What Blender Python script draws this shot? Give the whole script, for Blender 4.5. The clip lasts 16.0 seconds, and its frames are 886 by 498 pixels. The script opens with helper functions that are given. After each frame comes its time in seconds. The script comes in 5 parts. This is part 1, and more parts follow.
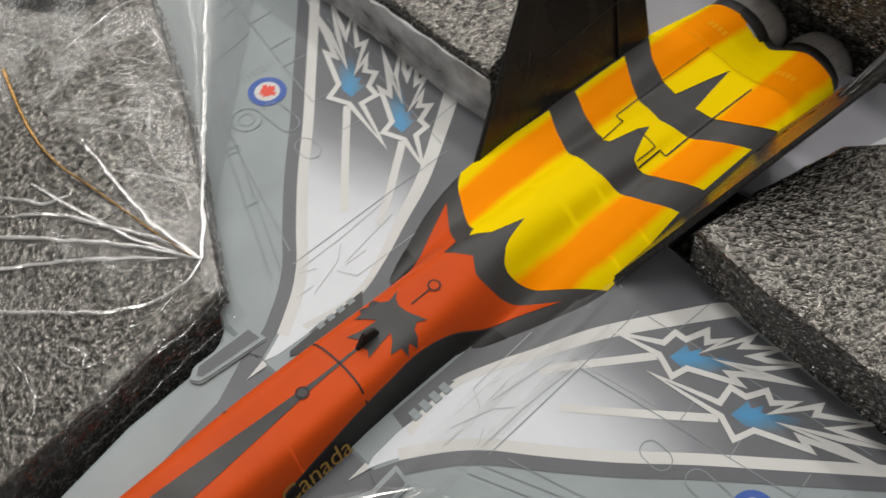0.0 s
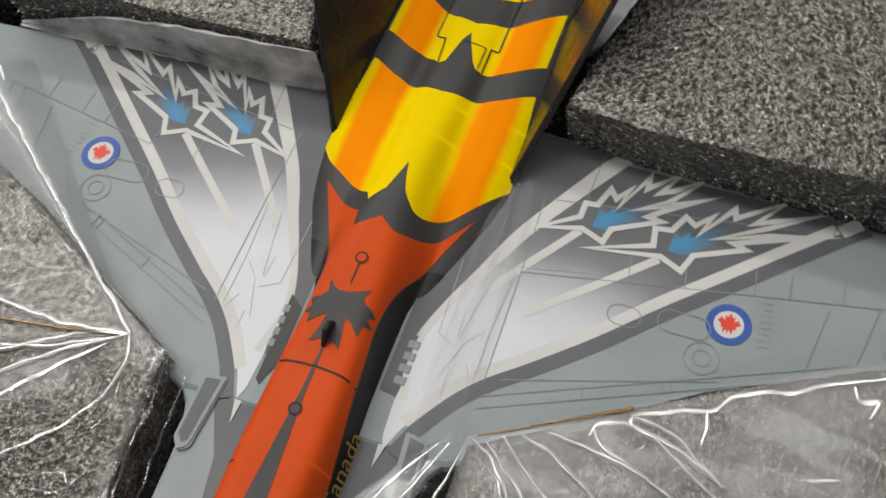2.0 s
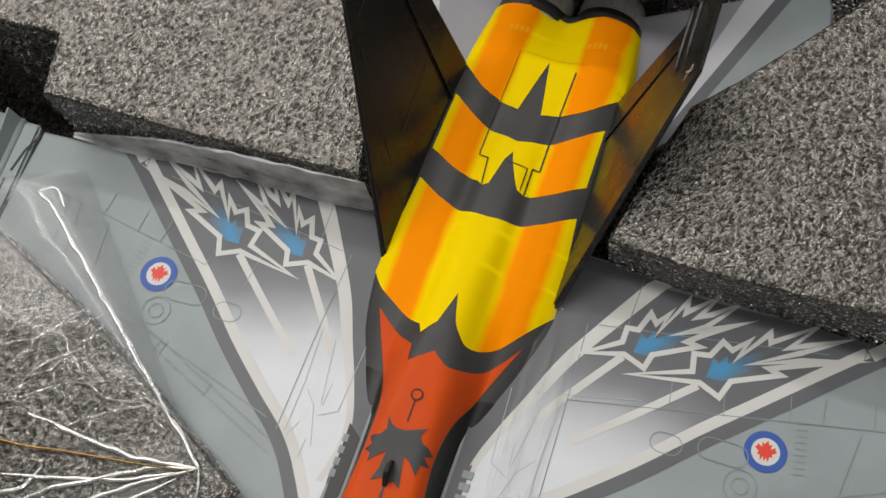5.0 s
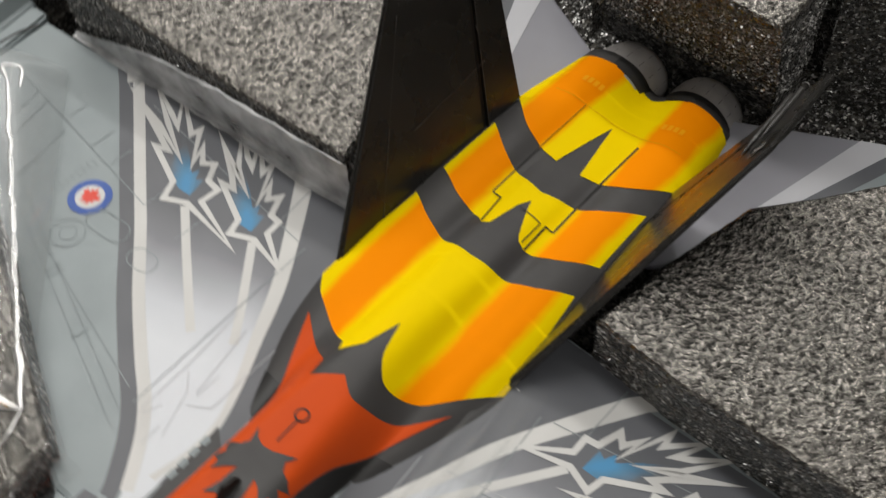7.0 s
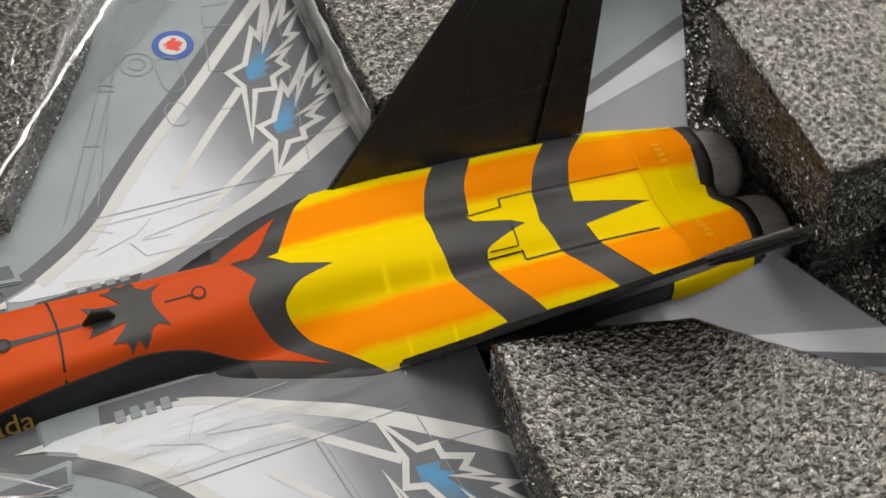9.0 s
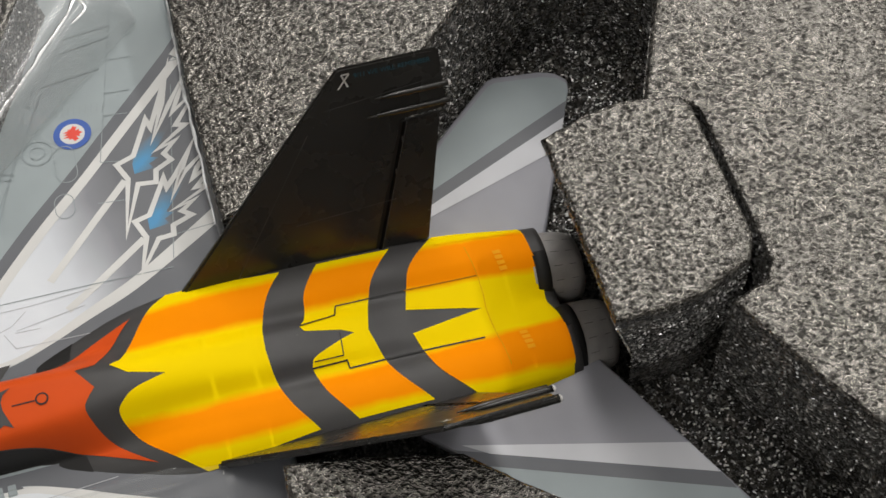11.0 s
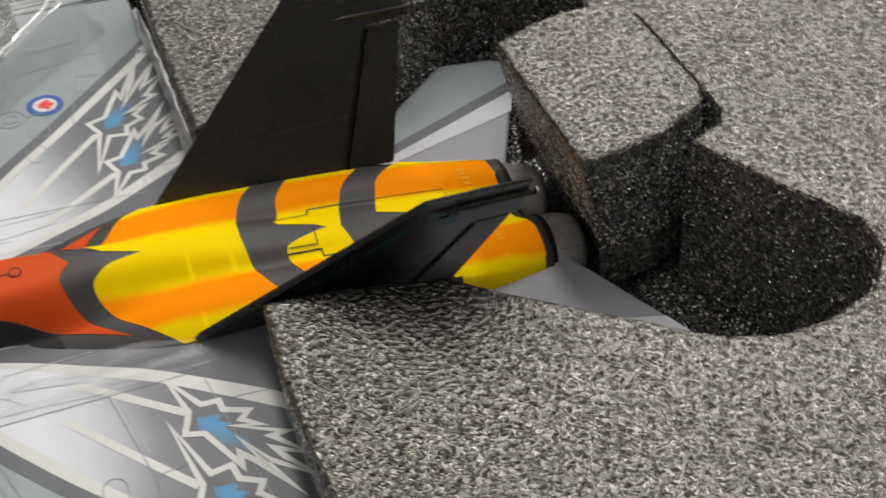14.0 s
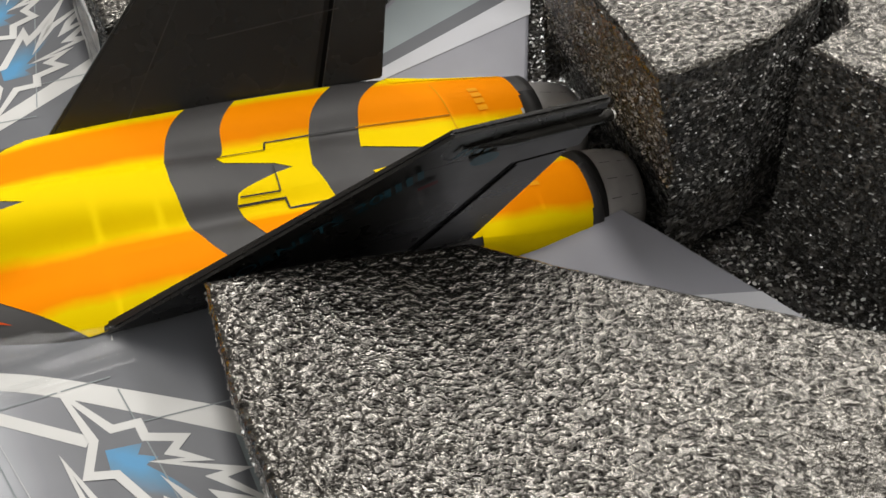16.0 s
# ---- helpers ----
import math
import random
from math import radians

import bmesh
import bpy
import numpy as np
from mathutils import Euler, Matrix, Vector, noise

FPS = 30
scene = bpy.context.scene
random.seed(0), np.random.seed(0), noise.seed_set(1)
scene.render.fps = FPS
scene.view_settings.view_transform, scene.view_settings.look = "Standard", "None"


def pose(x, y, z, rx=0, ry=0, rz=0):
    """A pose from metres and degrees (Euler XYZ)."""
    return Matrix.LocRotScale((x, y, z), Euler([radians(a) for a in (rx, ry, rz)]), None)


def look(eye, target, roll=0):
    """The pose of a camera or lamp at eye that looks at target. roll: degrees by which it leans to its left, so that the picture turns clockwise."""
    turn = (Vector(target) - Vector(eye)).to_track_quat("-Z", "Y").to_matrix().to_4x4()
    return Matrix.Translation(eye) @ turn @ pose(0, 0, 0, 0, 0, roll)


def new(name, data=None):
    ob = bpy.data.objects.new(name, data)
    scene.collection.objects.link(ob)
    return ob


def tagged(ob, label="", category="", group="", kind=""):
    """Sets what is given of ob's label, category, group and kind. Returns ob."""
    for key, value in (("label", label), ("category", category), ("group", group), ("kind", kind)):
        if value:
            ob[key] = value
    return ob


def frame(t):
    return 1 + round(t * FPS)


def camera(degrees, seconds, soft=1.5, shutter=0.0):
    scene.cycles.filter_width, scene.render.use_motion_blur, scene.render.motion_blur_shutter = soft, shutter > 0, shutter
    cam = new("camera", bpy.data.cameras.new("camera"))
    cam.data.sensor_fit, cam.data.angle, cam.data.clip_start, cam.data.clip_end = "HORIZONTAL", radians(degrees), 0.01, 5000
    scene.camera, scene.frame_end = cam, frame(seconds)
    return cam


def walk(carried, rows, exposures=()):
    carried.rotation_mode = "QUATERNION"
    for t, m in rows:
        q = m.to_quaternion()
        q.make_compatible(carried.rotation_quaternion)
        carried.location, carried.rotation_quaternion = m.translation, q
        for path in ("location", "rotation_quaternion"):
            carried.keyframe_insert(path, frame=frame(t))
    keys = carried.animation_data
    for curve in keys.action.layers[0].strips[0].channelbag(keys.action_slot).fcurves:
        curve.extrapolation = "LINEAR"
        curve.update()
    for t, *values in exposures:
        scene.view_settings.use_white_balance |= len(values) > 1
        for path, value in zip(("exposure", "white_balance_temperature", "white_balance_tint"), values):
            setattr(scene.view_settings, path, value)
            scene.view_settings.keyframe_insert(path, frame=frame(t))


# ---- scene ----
from mathutils.geometry import tessellate_polygon

# ---- camera ----
cam = camera(38.90, 16.0, 1.5, 0.5)
PATH = [
    (0, (0.06285, -0.05311, 0.15312), (-0.01810, -0.00059, -0.02206), -12.95),
    (0.5, (0.06009, -0.05482, 0.15539), (-0.01379, 0.00466, -0.02069), -12.77),
    (1, (0.05804, -0.05909, 0.15649), (-0.00746, 0.00579, -0.02099), -14.73),
    (1.5, (0.05135, -0.06420, 0.16062), (-0.00372, 0.00267, -0.01964), -16.64),
    (2, (0.04782, -0.06378, 0.15778), (0.00289, -0.00128, -0.01593), -18.37),
    (2.5, (0.04879, -0.06742, 0.16737), (0.00677, -0.00617, -0.00751), -20.41),
    (3, (0.05002, -0.06784, 0.17279), (0.01010, -0.00926, -0.00349), -22.33),
    (3.5, (0.04780, -0.06475, 0.18461), (0.00745, -0.00628, -0.00235), -23.36),
    (4, (0.04180, -0.06304, 0.19197), (0.00213, -0.00781, 0.01456), -23.01),
    (4.5, (0.03739, -0.04835, 0.18618), (-0.00431, 0.00425, 0.00844), -23.78),
    (4.7, (0.03635, -0.04279, 0.18202), (-0.00492, 0.00921, 0.00399), -23.05),
    (6.8, (0.04571, -0.04105, 0.14146), (-0.02154, 0.02767, -0.03391), -10.64),
    (7, (0.05053, -0.04064, 0.13631), (-0.01988, 0.02984, -0.03710), -7.79),
    (7.5, (0.05566, -0.03418, 0.13357), (-0.02045, 0.02906, -0.04022), -3.57),
    (8, (0.05849, -0.02617, 0.13439), (-0.02500, 0.03076, -0.03821), -1.07),
    (8.5, (0.06686, -0.02051, 0.13276), (-0.02513, 0.02691, -0.03837), -1.19),
    (9, (0.07863, -0.01423, 0.13576), (-0.02038, 0.02318, -0.03394), -2.23),
    (9.5, (0.07979, -0.00556, 0.14214), (-0.02235, 0.02266, -0.02748), -4.05),
    (10, (0.08004, 0.00996, 0.14671), (-0.02227, 0.03031, -0.02392), -6.15),
    (10.2, (0.07891, 0.01658, 0.14921), (-0.02092, 0.03457, -0.02316), -7.12),
    (12.3, (0.06450, 0.04480, 0.18300), (-0.00359, 0.04551, 0.00562), -19.4),
    (12.5, (0.06899, 0.03712, 0.17418), (-0.00379, 0.04159, -0.01206), -16.80),
    (13, (0.09084, 0.01309, 0.15294), (-0.00676, 0.03480, -0.02027), -8.02),
    (13.5, (0.11199, 0.00213, 0.13671), (-0.00844, 0.03510, -0.01953), -6.49),
    (14, (0.12791, 0.00684, 0.12812), (-0.00408, 0.04503, -0.01720), -7.46),
    (14.5, (0.11171, 0.00763, 0.10304), (-0.02208, 0.05117, -0.03910), -6.96),
    (15, (0.10102, 0.00936, 0.09458), (-0.02985, 0.05309, -0.05019), -6.26),
    (15.5, (0.09338, 0.01016, 0.09061), (-0.03158, 0.05243, -0.05970), -5.79),
    (16, (0.09042, 0.01020, 0.09263), (-0.03098, 0.05373, -0.06024), -4.60),
]
walk(cam, [(t, look(eye, target, roll)) for t, eye, target, roll in PATH],
     [(0, -0.24), (4.7, -0.24), (7.5, -0.18), (10.2, -0.14), (12.5, -0.1), (14, -0.08), (15, 0.08), (16, 0.12)])

# ---- world and light ----
world = bpy.data.worlds.new("room_air")
scene.world = world
world.use_nodes = True
world.node_tree.nodes["Background"].inputs[0].default_value = (0.9, 0.95, 1.0, 1)
world.node_tree.nodes["Background"].inputs[1].default_value = 0.25
scene.view_settings.exposure = 0.0


def area_lamp(name, eye, target, sx, sy, watts, colour):
    data = bpy.data.lights.new(name, "AREA")
    data.shape, data.size, data.size_y, data.energy, data.color = "RECTANGLE", sx, sy, watts, colour
    ob = new(name, data)
    ob.matrix_world = look(eye, target)
    return ob


# lamps out of view, placed and powered to suit highlights and fill
area_lamp("unseen_ceiling_lamp", (-1.1, 0.4, 1.74), (-1.1, 0.4, 0), 1.6, 0.3, 24, (1.0, 0.975, 0.94))
area_lamp("unseen_ceiling_lamp", (-1.05, 1.65, 1.74), (-1.05, 1.65, 0), 1.7, 0.2, 23, (1.0, 0.975, 0.94))
area_lamp("unseen_ceiling_lamp", (-0.1, 1.75, 1.74), (-0.1, 1.75, 0), 1.2, 0.07, 4, (1.0, 0.975, 0.94))
area_lamp("unseen_ceiling_lamp", (0.8, -1.1, 1.74), (0.8, -1.1, 0), 1.2, 0.15, 9, (1.0, 0.975, 0.94))
area_lamp("unseen_ceiling_lamp", (0.35, 0.42, 1.74), (0.35, 0.42, 0), 1.2, 0.12, 3.6, (1.0, 0.975, 0.94))
# added without a known source, to brighten the top of the foam plug
area_lamp("unseen_ceiling_lamp", (-1.75, 1.2, 1.74), (-1.75, 1.2, 0), 0.45, 0.8, 9, (1.0, 0.975, 0.94))
area_lamp("unseen_ceiling_lamp", (0.55, 0.95, 1.74), (0.55, 0.95, 0), 0.8, 0.12, 1.2, (1.0, 0.975, 0.94))

MM = 0.001


# ---- materials ----
class Mat:
    """A small builder of node materials."""

    def __init__(self, name, colour=(0.5, 0.5, 0.5), rough=0.5, metal=0.0, spec=0.5):
        self.m = bpy.data.materials.new(name)
        self.m.use_nodes = True
        self.t = self.m.node_tree
        self.b = self.t.nodes["Principled BSDF"]
        self.b.inputs["Base Color"].default_value = (*colour, 1)
        self.b.inputs["Roughness"].default_value = rough
        self.b.inputs["Metallic"].default_value = metal
        self.b.inputs["Specular IOR Level"].default_value = spec
        self.coord = self.t.nodes.new("ShaderNodeTexCoord").outputs["Object"]

    def node(self, kind, **values):
        n = self.t.nodes.new(kind)
        for key, v in values.items():
            n.inputs[key.replace("_", " ")].default_value = v
        return n

    def link(self, a, b):
        self.t.links.new(a, b)

    def noise(self, scale, detail=3.0, rough=0.55, stretch=None, turn=0.0):
        n = self.node("ShaderNodeTexNoise", Scale=scale, Detail=detail, Roughness=rough)
        if stretch:
            mp = self.node("ShaderNodeMapping")
            mp.vector_type = "TEXTURE"
            mp.inputs["Scale"].default_value = tuple(1 / v for v in stretch)
            mp.inputs["Rotation"].default_value = (0, 0, turn)
            self.link(self.coord, mp.inputs["Vector"])
            self.link(mp.outputs[0], n.inputs["Vector"])
        else:
            self.link(self.coord, n.inputs["Vector"])
        return n.outputs[0]

    def ramp(self, source, stops):
        r = self.t.nodes.new("ShaderNodeValToRGB")
        while len(r.color_ramp.elements) < len(stops):
            r.color_ramp.elements.new(0.5)
        for e, (p, c) in zip(r.color_ramp.elements, stops):
            e.position = p
            e.color = (*c, 1) if isinstance(c, tuple) else (c, c, c, 1)
        self.link(source, r.inputs[0])
        return r.outputs[0]

    def math(self, op, a, b=0.0, c=0.0):
        n = self.t.nodes.new("ShaderNodeMath")
        n.operation = op
        for i, v in enumerate((a, b, c)):
            if isinstance(v, (int, float)):
                n.inputs[i].default_value = v
            else:
                self.link(v, n.inputs[i])
        return n.outputs[0]

    def axis(self, i):
        s = self.t.nodes.new("ShaderNodeSeparateXYZ")
        self.link(self.coord, s.inputs[0])
        return s.outputs[i]

    def mix(self, fac, a, b, blend="MIX"):
        n = self.t.nodes.new("ShaderNodeMix")
        n.data_type, n.blend_type = "RGBA", blend
        for sock, v in ((n.inputs[0], fac), (n.inputs[6], a), (n.inputs[7], b)):
            if isinstance(v, (int, float)):
                sock.default_value = v
            elif isinstance(v, tuple):
                sock.default_value = (*v, 1)
            else:
                self.link(v, sock)
        return n.outputs[2]

    def colour(self, out):
        self.link(out, self.b.inputs["Base Color"])
        return self

    def rough(self, out):
        self.link(out, self.b.inputs["Roughness"])
        return self

    def bump(self, height, dist, strength=1.0):
        n = self.node("ShaderNodeBump", Strength=strength, Distance=dist)
        self.link(height, n.inputs["Height"])
        if self.b.inputs["Normal"].is_linked:
            self.link(self.b.inputs["Normal"].links[0].from_socket, n.inputs["Normal"])
        self.link(n.outputs[0], self.b.inputs["Normal"])
        return self


def paint(name, colour, rough=0.5, vary=0.06, spec=0.4):
    """Satin model paint with faint mottling and a fine orange-peel grain."""
    m = Mat(name, colour, rough, 0, spec)
    broad, fine = m.noise(90, 2), m.noise(1400, 2)
    lo, hi = tuple(c * (1 - vary) for c in colour), tuple(min(1, c * (1 + vary)) for c in colour)
    m.colour(m.ramp(broad, [(0.3, lo), (0.7, hi)]))
    m.rough(m.ramp(m.noise(160, 3), [(0.3, max(0.05, rough - 0.06)), (0.7, rough + 0.06)]))
    m.bump(fine, 0.00002, 0.25)
    return m


M_GREY = paint("light_grey_paint", (0.275, 0.315, 0.325), 0.5)
M_DARK = paint("dark_grey_paint", (0.115, 0.12, 0.133), 0.5)
M_WHITE = paint("off_white_paint", (0.60, 0.597, 0.58), 0.5)
M_BLACK = paint("charcoal_paint", (0.045, 0.043, 0.043), 0.55, 0.12)
# darker charcoal: the steep flank's shade is put into its colour
M_SIDE = paint("shaded_flank_charcoal", (0.012, 0.0115, 0.011), 0.45, 0.12, 0.35)
_chip = M_BLACK.ramp(M_BLACK.noise(900, 2), [(0.74, 0.0), (0.8, 1.0)])
M_BLACK.colour(M_BLACK.mix(M_BLACK.math("MULTIPLY", _chip, 0.5), M_BLACK.ramp(M_BLACK.noise(120, 3), [(0.35, (0.041, 0.039, 0.039)), (0.65, (0.05, 0.048, 0.047))]), (0.2, 0.19, 0.17)))
M_FIN = paint("black_fin_paint", (0.0165, 0.0155, 0.0138), 0.28, 0.15, 0.45)
M_ORANGE = paint("orange_red_paint", (0.60, 0.075, 0.010), 0.5, 0.06, 0.1)
M_SLOT = paint("slot_shade_black", (0.002, 0.002, 0.002), 0.8, 0.1, 0.05)
M_BLUE = paint("roundel_blue_paint", (0.03, 0.09, 0.36), 0.5)
M_RED = paint("roundel_red_paint", (0.7, 0.05, 0.025), 0.5)
M_DIM = paint("dim_red_marking", (0.12, 0.012, 0.008), 0.4)
M_LINE = paint("panel_line_wash", (0.235, 0.264, 0.272), 0.6)
# port panel lines: the haze of film over them is put into the colour
M_TRACE = paint("film_veiled_line_wash", (0.257, 0.293, 0.303), 0.6)
M_PALE = paint("pale_panel_line_wash", (0.45, 0.46, 0.475), 0.6)
M_LINE2 = paint("dark_seam", (0.012, 0.011, 0.01), 0.6)
M_GOLD = paint("gold_lettering", (0.33, 0.19, 0.04), 0.4)
M_TEAL = paint("teal_lettering", (0.016, 0.085, 0.12), 0.4)
M_SILVER = paint("silver_tip", (0.55, 0.54, 0.52), 0.4)
M_STRIPE = paint("pale_lilac_white", (0.53, 0.535, 0.565), 0.5)
M_LAV = paint("lavender_grey_paint", (0.26, 0.26, 0.29), 0.5)

# yellow deck with airbrushed orange bands over both engines
M_YELLOW = Mat("airbrushed_yellow_orange", (0.8, 0.6, 0.0), 0.6, 0, 0.03)
_ax = M_YELLOW.math("ABSOLUTE", M_YELLOW.axis(0))
_ax = M_YELLOW.math("ADD", _ax, M_YELLOW.math("MULTIPLY", M_YELLOW.noise(170, 3), 0.0012))
# the orange bands draw in towards the tail
_in = M_YELLOW.ramp(M_YELLOW.math("MULTIPLY", M_YELLOW.axis(1), 1 / 0.06), [(0.55, 1 / 0.016), (0.9, 1.2 / 0.016)])
_t = M_YELLOW.math("MULTIPLY", _ax, _in)
_YE, _OR = (0.88, 0.63, 0.0), (0.93, 0.27, 0.0)
_deck = M_YELLOW.ramp(_t, [(0.0, _YE), (0.33, _YE), (0.41, _OR), (1.0, _OR)])
_rimward = M_YELLOW.ramp(M_YELLOW.math("MULTIPLY", _ax, 1 / 0.016), [(0.69, 0.0), (0.765, 1.0)])
_deck = M_YELLOW.mix(_rimward, _deck, _YE)
_low = M_YELLOW.math("MULTIPLY_ADD", M_YELLOW.axis(2), -1 / 0.004, -1.0)
M_YELLOW.colour(M_YELLOW.mix(M_YELLOW.ramp(_low, [(0.0, 0.0), (0.6, 1.0)]), _deck, _OR))
M_YELLOW.bump(M_YELLOW.noise(1400, 2), 0.00002, 0.25)

M_SEAM = paint("amber_panel_line", (0.72, 0.36, 0.005), 0.6, 0.05, 0.1)
M_BROWN = paint("brown_panel_line", (0.36, 0.15, 0.006), 0.6, 0.05, 0.1)
M_VENT = paint("yellow_vent_paint", (0.94, 0.38, 0.006), 0.55, 0.05, 0.1)

# wing wedge: dark grey airbrushed to white towards the root
M_WEDGE = Mat("airbrushed_grey_white", (0.3, 0.3, 0.3), 0.5)
_v = M_WEDGE.math("ADD", M_WEDGE.axis(1), M_WEDGE.math("MULTIPLY", M_WEDGE.math("ABSOLUTE", M_WEDGE.axis(0)), 0.18))
_v = M_WEDGE.math("ADD", _v, M_WEDGE.math("MULTIPLY", M_WEDGE.noise(70, 2), 0.006))
_v = M_WEDGE.math("MULTIPLY_ADD", _v, 1 / 0.022, 0.45)
M_WEDGE.colour(M_WEDGE.ramp(_v, [(0.0, (0.64, 0.665, 0.70)), (0.25, (0.55, 0.572, 0.61)), (0.62, (0.20, 0.205, 0.225)), (0.85, (0.115, 0.12, 0.133))]))
M_WEDGE.bump(M_WEDGE.noise(1400, 2), 0.00002, 0.25)

# blue airbrushed heart of the stars
M_STAR = Mat("airbrushed_blue_grey", (0.1, 0.3, 0.5), 0.5)
_sx, _sy = M_STAR.math("ABSOLUTE", M_STAR.axis(0)), M_STAR.axis(1)


def _spray(cx, cy):
    # distance from a slanting line of spray, in millimetres
    dx, dy = M_STAR.math("MULTIPLY_ADD", _sx, 1000.0, -cx), M_STAR.math("MULTIPLY_ADD", _sy, 1000.0, -cy)
    u = M_STAR.math("MULTIPLY", M_STAR.math("ADD", dx, dy), 0.36)
    v = M_STAR.math("SUBTRACT", dx, dy)
    return M_STAR.math("SQRT", M_STAR.math("ADD", M_STAR.math("MULTIPLY", u, u), M_STAR.math("MULTIPLY", v, v)))


_d = M_STAR.math("MINIMUM", _spray(38.0, 2.4), _spray(27.4, 2.9))
_d = M_STAR.math("ADD", _d, M_STAR.math("MULTIPLY_ADD", M_STAR.noise(500, 3), 1.6, -0.8))
M_STAR.colour(M_STAR.ramp(M_STAR.math("MULTIPLY", _d, 0.22), [(0.12, (0.045, 0.24, 0.46)), (0.36, (0.06, 0.20, 0.34)), (0.8, (0.112, 0.121, 0.136))]))

M_RING = paint("matt_ring_black", (0.018, 0.0175, 0.017), 0.6, 0.15, 0.25)
M_NOZZLE = Mat("burnt_metal", (0.06, 0.058, 0.055), 0.5, 0.2)
M_NOZZLE.colour(M_NOZZLE.ramp(M_NOZZLE.noise(300, 4), [(0.3, (0.33, 0.315, 0.305)), (0.7, (0.45, 0.43, 0.415))]))

# black expanded foam: a crinkled shiny skin, and the duller cut faces
def foam_material(name, dark, light, rough, relief, sharp, grain=580.0):
    m = Mat(name, (0.05, 0.05, 0.05), rough, 0, 1.0)
    big, fine, broad = m.noise(grain, 2.5, 0.6), m.noise(grain * 2.6, 2, 0.5), m.noise(45, 2)
    both_ = m.math("ADD", m.math("MULTIPLY", big, 0.62), m.math("MULTIPLY", fine, 0.38))
    fold = m.math("ABSOLUTE", m.math("MULTIPLY_ADD", both_, 2.0, -1.0))
    mid = tuple((d * l) ** 0.5 for d, l in zip(dark, light))
    # darker in the hollows of the relief: their shade is painted in
    tone = m.ramp(both_, [(0.40, dark), (0.49, mid), (0.60, light)])
    m.colour(m.mix(m.math("MULTIPLY", broad, 0.3), tone, mid))
    m.rough(m.ramp(fine, [(0.35, rough - 0.08), (0.65, rough + 0.1)]))
    m.b.inputs["IOR"].default_value = sharp
    m.link(m.ramp(fine, [(0.34, 0.1), (0.5, 1.0)]), m.b.inputs["Specular IOR Level"])
    m.bump(m.math("SUBTRACT", both_, m.math("MULTIPLY", m.math("MINIMUM", fold, 0.12), -0.9)), relief, 1.0)
    return m


def foam_skin(relief, rough):
    # small swollen cells with a glossy skin, creased between
    m = Mat("foam_skin", (0.03, 0.028, 0.026), rough, 0, 1.0)
    cells = m.noise(1500, 2.0, 0.5, (1.0, 0.75, 1.0), -0.5)
    crease = m.math("ABSOLUTE", m.math("MULTIPLY_ADD", m.noise(1350, 1.3, 0.5, (1.0, 0.6, 1.0), -0.5), 2.0, -1.0))
    grain, broad = m.noise(4200, 2.0), m.noise(60, 2)
    height = m.math("ADD", cells, m.math("MULTIPLY", m.math("MINIMUM", crease, 0.16), 0.8))
    # tone follows the height, so the creases' shade is in the colour
    tone = m.ramp(height, [(0.42, (0.004, 0.0037, 0.0034)), (0.60, (0.010, 0.0094, 0.0087)), (0.78, (0.04, 0.038, 0.034))])
    m.colour(m.mix(m.math("MULTIPLY", broad, 0.4), tone, (0.02, 0.019, 0.0175)))
    m.rough(m.ramp(m.math("ADD", m.math("MULTIPLY", broad, 0.6), m.math("MULTIPLY", grain, 0.4)), [(0.35, rough - 0.07), (0.65, rough + 0.09)]))
    m.b.inputs["IOR"].default_value = 1.8
    m.link(m.ramp(height, [(0.40, 0.24), (0.66, 1.0)]), m.b.inputs["Specular IOR Level"])
    m.bump(m.math("ADD", height, m.math("MULTIPLY", grain, 0.04)), relief, 1.0)
    return m


M_FOAM = foam_skin(0.00043, 0.22)
M_FOAM.b.inputs["Specular Tint"].default_value = (1.0, 0.95, 0.87, 1)
M_FLAKE = paint("torn_cell_skin", (0.13, 0.126, 0.117), 0.3, 0.3, 1.0)
M_FLAKE.b.inputs["IOR"].default_value = 2.4
# near-white flakes: the glints of glossy black cells put into colour
M_GLINT = paint("painted_cell_glint", (0.8, 0.79, 0.76), 0.25, 0.1, 1.0)
M_CUT = foam_material("foam_cut_face", (0.015, 0.0142, 0.0128), (0.125, 0.115, 0.1), 0.22, 0.0028, 1.7)

